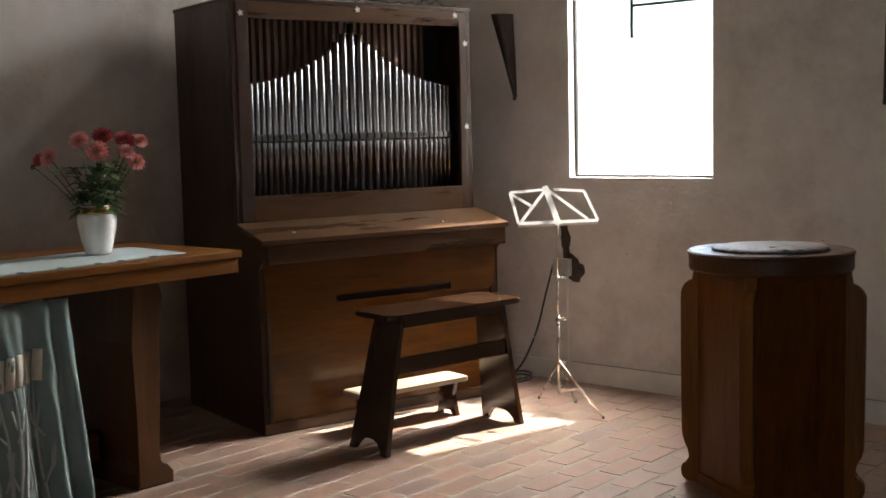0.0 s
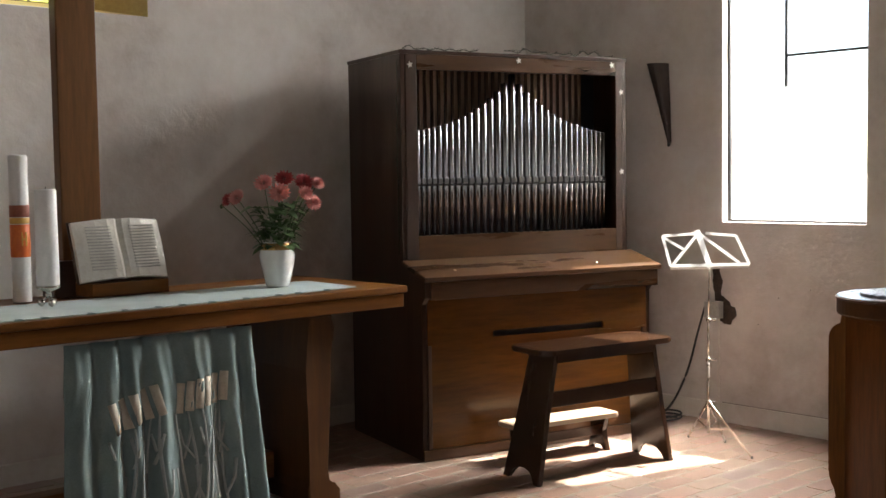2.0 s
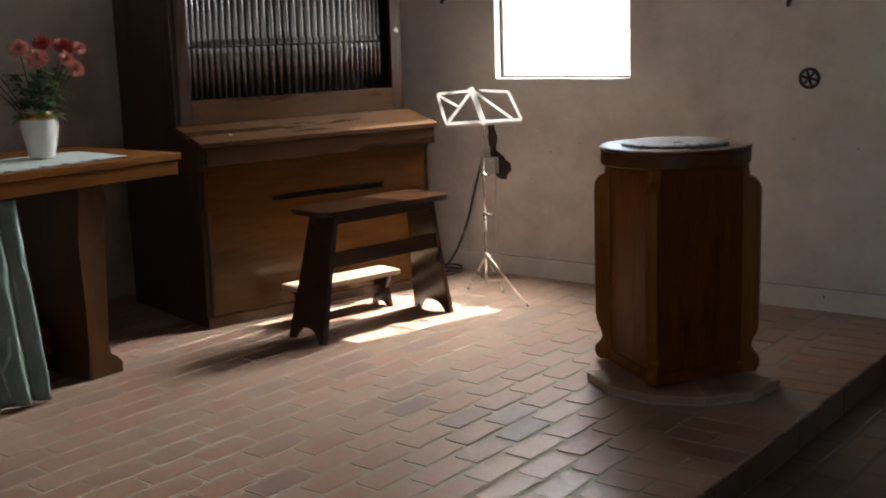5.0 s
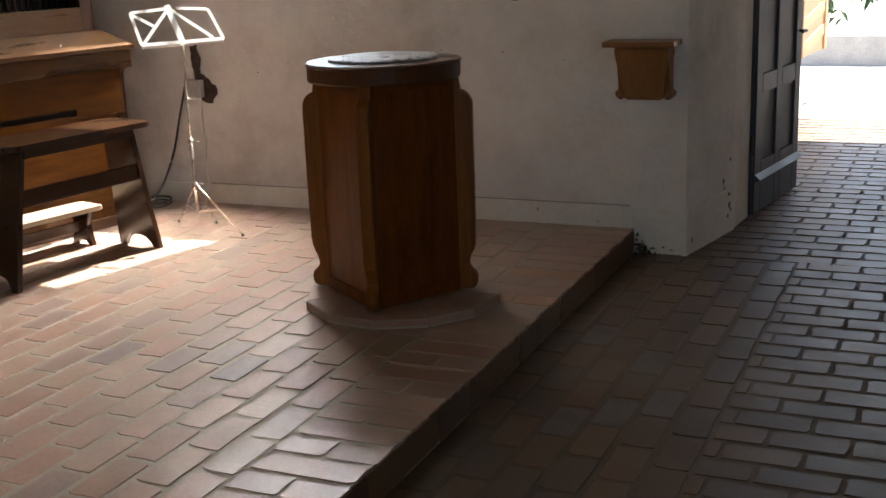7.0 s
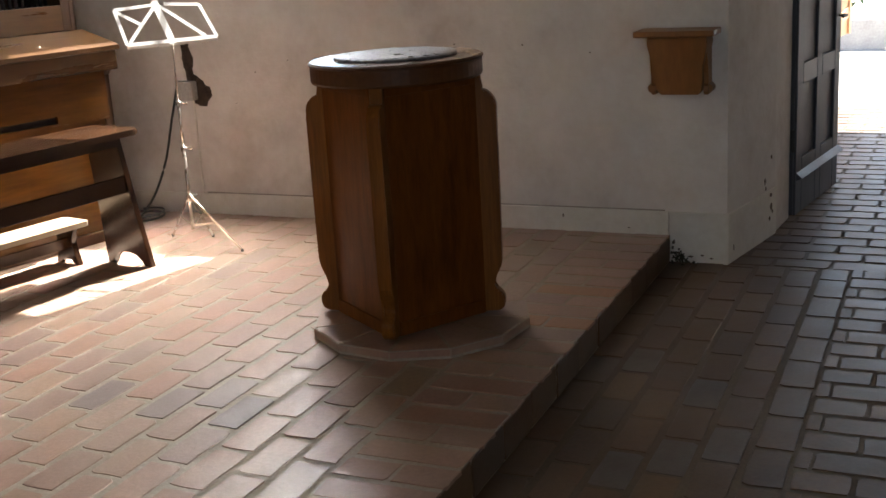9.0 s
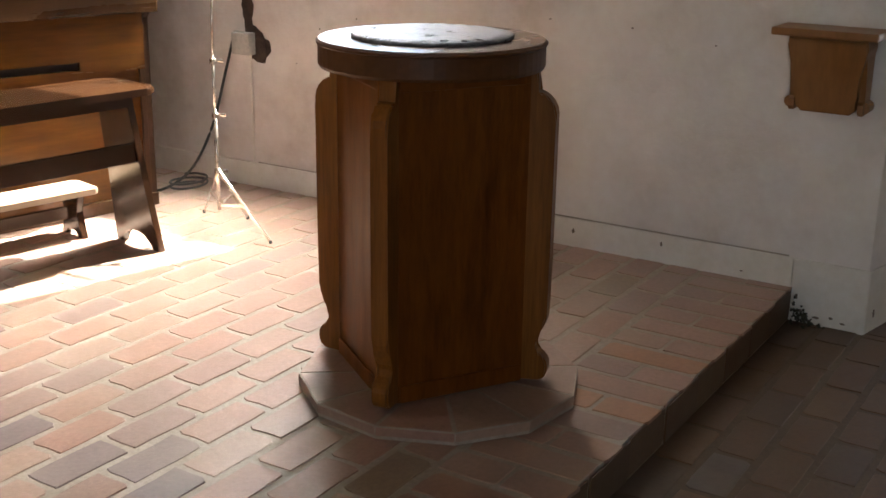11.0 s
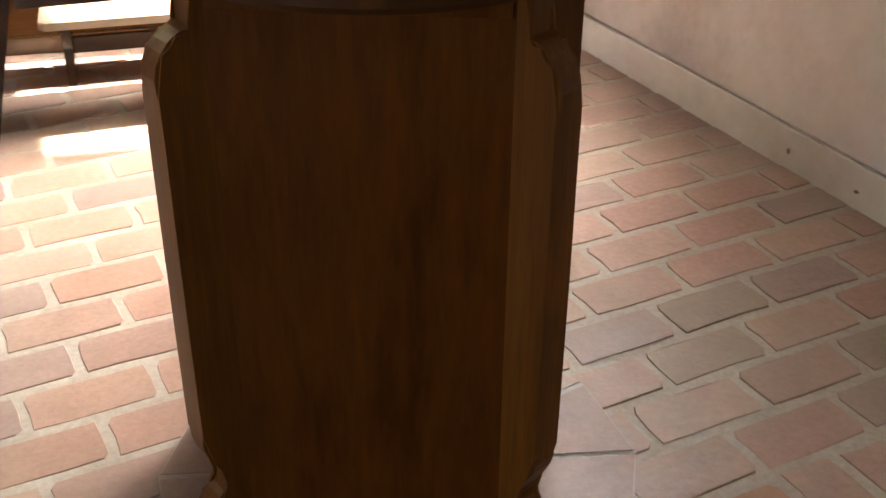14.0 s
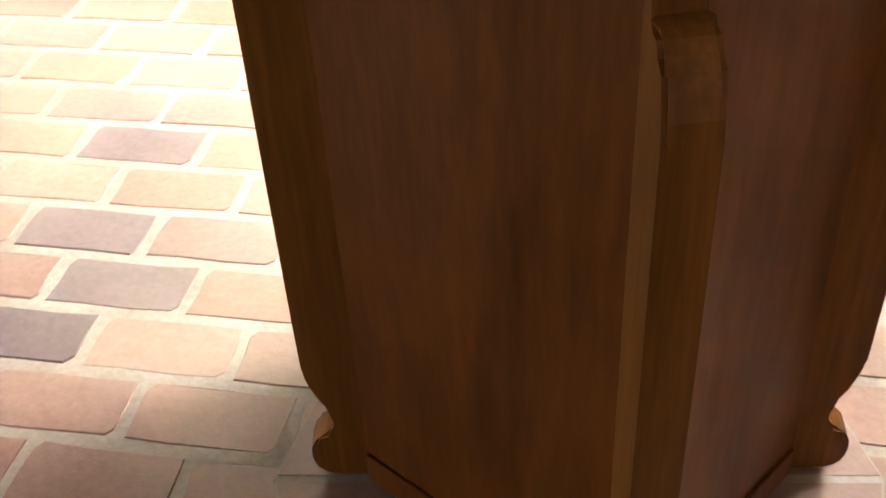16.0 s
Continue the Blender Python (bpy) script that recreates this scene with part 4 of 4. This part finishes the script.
bmesh.ops.remove_doubles(bm, verts=bm.verts, dist=0.0005)
part("ring", bm, M_IRON, vent)
for k in range(3):
    part("spoke", bar((0.041 * math.cos(k * 1.047 + 0.3), 0.041 * math.sin(k * 1.047 + 0.3), 0.006), (-0.041 * math.cos(k * 1.047 + 0.3), -0.041 * math.sin(k * 1.047 + 0.3), 0.006), 0.014, 0.006, (0, 0, 1)), M_IRON, vent)
part("backing", lathe([(0.042, 0.0), (0.042, 0.0025), (0.0, 0.003)], 24), M_STAR, vent)

# collection box
cbox = thing("collection_box", pose(WX - 0.001, 0.835, 0.69), "orange-brown oak offertory box with a moulded lid on the wall", "collection box")
part("body", slab([(-0.085, 0.0), (0.085, 0.0), (0.105, 0.022), (0.102, 0.06), (0.112, 0.13), (0.13, 0.20), (0.138, 0.235), (0.134, 0.268), (-0.134, 0.268), (-0.138, 0.235), (-0.13, 0.20), (-0.112, 0.13), (-0.102, 0.06), (-0.105, 0.022)], 0.115, lambda a, b, c: (-c * (0.8 + 0.5 * b / 0.268), a, b), 0.006), M_BOX, cbox)
SCROLL = [(0.0, 0.0), (0.10, 0.0), (0.115, 0.015), (0.112, 0.04), (0.095, 0.05), (0.10, 0.09), (0.125, 0.16), (0.15, 0.21), (0.155, 0.25), (0.14, 0.268), (0.0, 0.268)]
for y0, y1 in ((-0.132, 0.012), (0.110, 0.012)):
    part("side_scroll", slab([(a * 0.8, b) for a, b in SCROLL], 0.022, lambda a, b, c: (-a, y0 + c, b + 0.0), 0.003), M_BOX, cbox)
for y in (-0.128, 0.128):
    part("scroll_foot", tube([(-0.005, y, 0.028), (-0.075, y, 0.028)], 0.022, 14), M_BOX, cbox)
part("lid", boxes((-0.185, 0.0, -0.175, 0.19, 0.27, 0.298), bevel=0.008), M_BOX, cbox)

def chip(y, z, w, h, seed):
    rc = random.Random(seed)
    out = [(w * rc.uniform(0.6, 1.1) * math.cos(a * math.pi / 5), h * rc.uniform(0.6, 1.1) * math.sin(a * math.pi / 5)) for a in range(10)]
    ob = part("skirting_chip", slab([(0.65 * a, 0.65 * b) for a, b in out], 0.0015, lambda a, b, c: (-c, a, b)), M_CHIP)
    ob.matrix_world = pose(WX - 0.0145 if z < 0.115 else WX - 0.0005, y, z)
    tagged(ob, "small dark chip in the painted wall plinth", "chip", "chips in the plinth")


for y, z, w, h in ((1.434, 0.077, 0.010, 0.016), (1.825, 0.066, 0.012, 0.018), (1.964, 0.046, 0.014, 0.010), (2.22, 0.053, 0.010, 0.014), (1.10, 0.03, 0.010, 0.006), (0.86, -0.085, 0.02, 0.012), (0.80, -0.10, 0.025, 0.010), (0.745, -0.092, 0.014, 0.009), (0.70, -0.105, 0.02, 0.007), (0.88, -0.03, 0.012, 0.018),
        (2.05, 0.62, 0.006, 0.008), (1.62, 0.92, 0.010, 0.006), (2.95, 0.86, 0.006, 0.008), (3.16, 0.80, 0.007, 0.009), (2.15, 0.78, 0.005, 0.006), (1.98, 0.93, 0.012, 0.005), (3.30, 0.63, 0.008, 0.005), (1.28, 0.88, 0.008, 0.005)):
    chip(y, z, w, h, int(y * 1000))

RVX = Vector((5.66 - WX, 0.50 - D1, 0)).normalized()
for k, (u, z, w, h) in enumerate(((0.49, 0.17, 0.012, 0.02), (0.50, 0.13, 0.008, 0.012), (0.545, 0.09, 0.016, 0.012), (0.55, 0.03, 0.014, 0.022), (0.53, -0.03, 0.010, 0.012), (0.575, 0.28, 0.008, 0.012), (0.05, -0.06, 0.006, 0.016), (0.57, 0.0, 0.01, 0.01))):
    rc = random.Random(70 + k)
    out = [(w * rc.uniform(0.6, 1.1) * math.cos(a * math.pi / 5), h * rc.uniform(0.6, 1.1) * math.sin(a * math.pi / 5)) for a in range(10)]
    ob = part("plaster_chip", slab(out, 0.003, lambda a, b, c: (a, -c, b)), M_CHIP)
    deep = 0.0125 if z < 0.11 else 0.001
    ob.matrix_world = pose(WX + RVX.x * u + RVX.y * deep, D1 + RVX.y * u - RVX.x * deep, z, 0, 0, math.degrees(math.atan2(RVX.y, RVX.x)))
    tagged(ob, "dark flaked spot in the scuffed plaster of the doorway", "chip", "chips in the doorway plaster")
rc = random.Random(5)
bm = bmesh.new()
for _ in range(70):
    w = abs(rc.gauss(0, 0.05))
    c = Vector((WX - 0.016 - abs(rc.gauss(0, 0.02)), 0.885 - w, NZ + 0.002 + rc.uniform(0, 1) * max(0.0, 0.10 - 1.3 * w)))
    tube([c, c + Vector((rc.uniform(-0.012, 0.012), rc.uniform(-0.012, 0.012), rc.uniform(0, 0.014)))], [0.006, 0.002], 4, bm)
moss = part("corner_dirt", bm, M_MOSS)
tagged(moss, "dark crumbs of dirt and moss in the step corner", "dirt", "", "stuff")

# broken plaster, junction box, conduit and cable
rh = random.Random(3)
hole_pts = [(3.63, 0.95), (3.575, 0.965), (3.55, 0.88), (3.565, 0.80), (3.52, 0.76), (3.452, 0.715), (3.455, 0.66), (3.50, 0.605), (3.575, 0.635), (3.60, 0.70), (3.605, 0.78), (3.625, 0.86)]
outl = []
for i, (a, b) in enumerate(hole_pts):
    c, d = hole_pts[(i + 1) % len(hole_pts)]
    for k in range(4):
        t = k / 4
        outl.append((a + (c - a) * t + rh.uniform(-0.008, 0.008), b + (d - b) * t + rh.uniform(-0.008, 0.008)))
hole = part("plaster_damage", slab(outl, 0.003, lambda a, b, c: (WX - 0.003 - c, a, b)), M_HOLE)
tagged(hole, "dark patch of broken plaster around the wall box", "plaster damage")
jb = thing("junction_box", pose(WX - 0.0065, 3.60, 0.65), "small grey electrical junction box on the wall", "junction box")
part("housing", boxes((-0.05, 0.0, -0.055, 0.055, 0.0, 0.105), bevel=0.006), M_PLASTIC, jb)
part("gland", tube([(-0.025, 0.045, 0.11), (-0.025, 0.045, 0.08)], 0.012, 8), M_PLASTIC, jb)
con = part("conduit", tube([(WX - 0.012, 3.575, 0.652), (WX - 0.012, 3.575, 0.122)], 0.006, 8), M_SKIRT)
tagged(con, "thin painted conduit running down to the skirting", "conduit")
run = part("skirting_cable", tube([(WX - 0.008, 3.55, 0.1215), (WX - 0.008, 2.2, 0.1222), (WX - 0.008, 0.925, 0.1215)], 0.0034, 6), M_CORD)
tagged(run, "thin dusty brown cable along the top of the skirting", "cable")
cable = part("power_cable", tube(bezier([(WX - 0.03, 3.665, 0.72), (WX - 0.06, 3.70, 0.55), (WX - 0.12, 3.74, 0.30), (WX - 0.24, 3.78, 0.10), (WX - 0.38, 3.84, 0.02), (4.62, 3.98, 0.009)], 12), 0.007, 8), M_CABLE, smooth=True)
tagged(cable, "black power cable drooping from the wall box to the floor", "cable")
coil = part("cable_coil", tube([(4.80 + 0.10 * math.cos(a * 0.35), 3.80 + 0.08 * math.sin(a * 0.35), 0.010 + 0.0012 * a) for a in range(40)], 0.006, 6), M_CABLE, smooth=True)
tagged(coil, "loose loop of black cable on the floor by the organ", "cable")

# ---- doorway and beyond ----
door = thing("door_1", pose(5.995, 0.452, NZ + 0.012, 0, 0, -9.0), "grey-blue panelled wooden door standing open", "door", "", "structure")
DW, DH = 0.86, 2.05
part("door_leaf", boxes((0, DW, 0.0, 0.03, 0, DH), bevel=0.003), M_DOOR, door)
for x0, x1 in ((0, 0.11), (DW / 2 - 0.05, DW / 2 + 0.05), (DW - 0.11, DW)):
    part("stile", boxes((x0, x1, -0.016, -0.001, 0.0, DH), bevel=0.004), M_DOOR, door)
for z0, z1 in ((0.0, 0.30), (0.70, 0.81), (1.25, 1.37), (1.93, DH)):
    for x0, x1 in ((0.112, DW / 2 - 0.052), (DW / 2 + 0.052, DW - 0.112)):
        part("rail", boxes((x0, x1, -0.016, -0.001, z0, z1), bevel=0.004), M_DOOR, door)
part("weather_board", slab([(-0.018, 0.19), (-0.05, 0.205), (-0.018, 0.235)], DW, lambda a, b, c: (c, a, b)), M_DOOR, door)
hd = part("door_handle", tube([(DW - 0.06, -0.018, 1.0), (DW - 0.06, -0.06, 1.0), (DW - 0.16, -0.065, 1.0)], 0.009, 8), M_IRON, door)
for z in (0.35, 1.6):
    part("hinge", tube([(-0.012, 0.0, z), (-0.012, 0.0, z + 0.12)], 0.011, 8), M_IRON, door)
door = thing("door_2", pose(PX + 0.36, 0.72, NZ + 0.06, 0, 0, -6), "pale pine outer door standing open in the sun", "door", "", "structure")
part("door_leaf", boxes((0, 1.0, 0.0, 0.04, 0.42, 2.1)), M_PINE, door)
for k in range(7):
    part("plank", bar((0.10, -0.008, 0.5 + 0.22 * k), (0.9, -0.008, 0.62 + 0.22 * k), 0.10, 0.012, (0, 1, 0)), M_PINE, door)
for x0, x1 in ((0, 0.09), (0.91, 1.0)):
    part("stile", boxes((x0, x1, -0.02, -0.001, 0.42, 2.1)), M_PINE, door)

kerb = structure("kerb", boxes((15.0, 15.4, -9, 9, NZ - 0.4, NZ + 0.28), bevel=0.02), M_STONE, "low grey stone edging outside in the sun", "kerb")


def bush(x, y, r, h, seed, label):
    rb = random.Random(seed)
    t = thing("bush", pose(x, y, NZ - 0.1), label, "bush", "bushes outside")
    part("trunk", tube([(0, 0, 0), (0.05, 0.02, h * 0.4), (0.0, 0.1, h * 0.7)], [0.05, 0.035, 0.02], 7), M_WEDGE, t)
    bm = bmesh.new()
    for _ in range(900):
        v = Vector((rb.gauss(0, 1), rb.gauss(0, 1), rb.gauss(0, 1))).normalized() * rb.uniform(0.5, 1.0)
        c = Vector((v.x * r, v.y * r, h * 0.55 + v.z * h * 0.5))
        d = Vector((rb.gauss(0, 1), rb.gauss(0, 1), rb.gauss(0, 0.6)))
        leaf(bm, c, d, rb.uniform(0.12, 0.26), rb.uniform(0.03, 0.06), rb)
    part("crown", bm, M_LEAF, t)


for i in range(7):
    bush(17.5 + 0.7 * (i % 3), -4.0 + 1.9 * i, 1.3, 2.6, 30 + i, "leafy green bush in the sunlit churchyard")

# ---- font plinth and floor bricks: pieces last ----
PR = 0.43
PC = (3.542, 1.540)
ang = [radians(360 * i / 12 + 8) for i in range(12)]
ring = [(PC[0] + PR * math.cos(a) * 1.0, PC[1] + PR * math.sin(a)) for a in ang]
plinth = structure("font_plinth", slab([(PC[0] + (x - PC[0]) * 0.99, PC[1] + (y - PC[1]) * 0.99) for x, y in ring], 0.0382, lambda a, b, c: (a, b, c)), M_MORTAR, "low polygonal brick plinth under the font", "plinth")
rp = random.Random(9)
for i in range(12):
    a, b = ring[i], ring[(i + 1) % 12]
    inn = 0.42
    quad = [a, b, (PC[0] + (b[0] - PC[0]) * inn, PC[1] + (b[1] - PC[1]) * inn), (PC[0] + (a[0] - PC[0]) * inn, PC[1] + (a[1] - PC[1]) * inn)]
    mx, my = sum(q[0] for q in quad) / 4, sum(q[1] for q in quad) / 4
    quad = [(mx + (x - mx) * 0.982, my + (y - my) * 0.975) for x, y in quad]
    part("brick", slab(quad, 0.034, lambda p, q, c: (p, q, 0.0055 + c), 0.005), M_BRICK, plinth)

BL, BW = 0.262, 0.1425


def brick_mesh(name, length, width, material, rb):
    """A worn brick: slightly uneven outline, chamfered top."""
    hx, hy = length / 2 - 0.0095, width / 2 - 0.0125
    bm = bmesh.new()
    base = [(-hx, -hy), (-hx * 0.45, -hy), (hx * 0.3, -hy), (hx * 0.9, -hy), (hx, -hy * 0.75), (hx, hy * 0.2), (hx, hy), (hx * 0.4, hy), (-hx * 0.3, hy), (-hx * 0.92, hy), (-hx, hy * 0.7), (-hx, -hy * 0.1)]
    base = [(x + rb.uniform(-0.003, 0.003), y + rb.uniform(-0.0025, 0.0025)) for x, y in base]
    rows_ = [[bm.verts.new((x, y, -0.012)) for x, y in base], [bm.verts.new((x, y, -0.0024)) for x, y in base], [bm.verts.new((x * 0.988, y * 0.975, rb.uniform(-0.0006, 0.0005))) for x, y in base]]
    for p, q in zip(rows_, rows_[1:]):
        for i in range(12):
            bm.faces.new((p[i], p[(i + 1) % 12], q[(i + 1) % 12], q[i]))
    bm.faces.new(rows_[2])
    me = bpy.data.meshes.new(name)
    bmesh.ops.recalc_face_normals(bm, faces=bm.faces)
    bm.to_mesh(me)
    bm.free()
    me.materials.append(material)
    return me


rb = random.Random(21)
VAR = [brick_mesh("brick", BL, BW, M_BRICK, rb) for _ in range(8)]
DVAR = [brick_mesh("brick", BL, BW, M_BRICK_DARK, rb) for _ in range(3)]
SVAR = [brick_mesh("brick", BL, BW, M_BRICK_SMOKED, rb) for _ in range(2)]
NDVAR = [brick_mesh("brick", BL, BW, M_NAVE_DARK, rb) for _ in range(3)]
# burnt, darker bricks
BURNT = [[2.563, 2.325], [2.567, 2.048], [2.712, 1.895], [2.584, 1.745], [2.822, 3.944], [1.733, 3.339], [1.813, 2.936], [1.781, 2.589]]
TERRA = [[4.09, 1.06], [3.70, 1.06]]
TEVAR = [brick_mesh("brick", BL, BW, M_TERRA, rb)]
SMOKED = [[4.33, 1.58], [4.367, 1.73], [4.721, 1.439], [2.983, 1.332]]
BURNT_NAVE = [[3.441, 0.466], [2.86, 0.488], [2.943, 0.213], [3.775, 0.722]]
NVAR = [brick_mesh("brick", BL, BW, M_NAVE, rb) for _ in range(8)]
HALF = brick_mesh("half_brick", BL / 2, BW, M_BRICK, rb)


def lay(floor, zone, z, x0, x1, y0, y1, turned, near, ox, oy, pitch, kinds=VAR, rest=M_BRICKS, burnt=BURNT, dark=DVAR, la=BL):
    """Brick by brick in running bond; those inside near are pieces of their own, the rest one joined part."""
    verts, faces = [], []
    count = 0
    lb = pitch
    rows_n = int((y1 - y0) / lb + 0.5) if not turned else int((x1 - x0) / lb + 0.5)
    for r in range(rows_n):
        a0, a1 = (x0, x1) if not turned else (y0, y1)
        start = a0 + ((ox + (0.5 * la if r % 2 else 0.0)) % la) - la
        k = 0
        while start + k * la < a1:
            c = start + (k + 0.5) * la
            k += 1
            lo, hi = max(a0, c - la / 2), min(a1, c + la / 2)
            if hi - lo < 0.03:
                continue
            mid, frac = (lo + hi) / 2, (hi - lo) / la
            cross_ = (y0 if not turned else x0) + (r + 0.5) * lb
            cx, cy = (mid, cross_) if not turned else (cross_, mid)
            m = pose(cx, cy, z + rb.uniform(-0.0012, 0.0012), rb.uniform(-0.28, 0.28), rb.uniform(-0.2, 0.2), rb.uniform(-0.7, 0.7) + (90 if turned else 0)) @ Matrix.Diagonal((frac * la / BL, pitch / BW, 1, 1))
            if near[0] < cx < near[1] and near[2] < cy < near[3] and count < 190:
                ex, ey = (0.072, 0.131) if turned else (0.131, 0.072)
                here = [any(abs(cx - p[0]) < ex and abs(cy - p[1]) < ey for p in spots) for spots in (burnt, SMOKED, TERRA)]
                ob = new("brick", rb.choice(dark if here[0] else SVAR if here[1] else TEVAR if here[2] else kinds))
                ob.matrix_world = m
                ob.parent = floor
                count += 1
            else:
                me = rb.choice(VAR)
                at = len(verts)
                verts += [m @ v.co for v in me.vertices]
                faces += [[at + i for i in p.vertices] for p in me.polygons]
    if verts:
        me = bpy.data.meshes.new("bricks")
        me.from_pydata(verts, [], faces)
        me.materials.append(rest)
        ob = new("bricks", me)
        ob.parent = floor
        tagged(ob, "", "", "", "stuff")
    return count


lay(floor_c, "chancel_edge", 0.0, -3.3, WX, 0.892, 1.258, True, (2.6, 5.1, 0.9, 1.3), 0.0, 0, 0.1355, la=0.366)
lay(floor_c, "chancel", 0.0, -3.3, WX, 1.260, 1.260 + 28 * 0.1417, False, (2.1, 5.1, 1.2, 3.9), 2.84 + 3.3, 0, 0.1417)
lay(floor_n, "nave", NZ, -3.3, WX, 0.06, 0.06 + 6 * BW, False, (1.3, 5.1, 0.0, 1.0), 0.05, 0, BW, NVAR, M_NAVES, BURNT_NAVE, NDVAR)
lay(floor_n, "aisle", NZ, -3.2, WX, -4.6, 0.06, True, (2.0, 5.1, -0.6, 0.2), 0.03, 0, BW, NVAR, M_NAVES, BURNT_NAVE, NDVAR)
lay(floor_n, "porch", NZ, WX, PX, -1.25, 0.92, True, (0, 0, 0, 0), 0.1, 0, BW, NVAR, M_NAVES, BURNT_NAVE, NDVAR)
# step: bricks on edge under the chancel floor's front row, in the darkened nave brick
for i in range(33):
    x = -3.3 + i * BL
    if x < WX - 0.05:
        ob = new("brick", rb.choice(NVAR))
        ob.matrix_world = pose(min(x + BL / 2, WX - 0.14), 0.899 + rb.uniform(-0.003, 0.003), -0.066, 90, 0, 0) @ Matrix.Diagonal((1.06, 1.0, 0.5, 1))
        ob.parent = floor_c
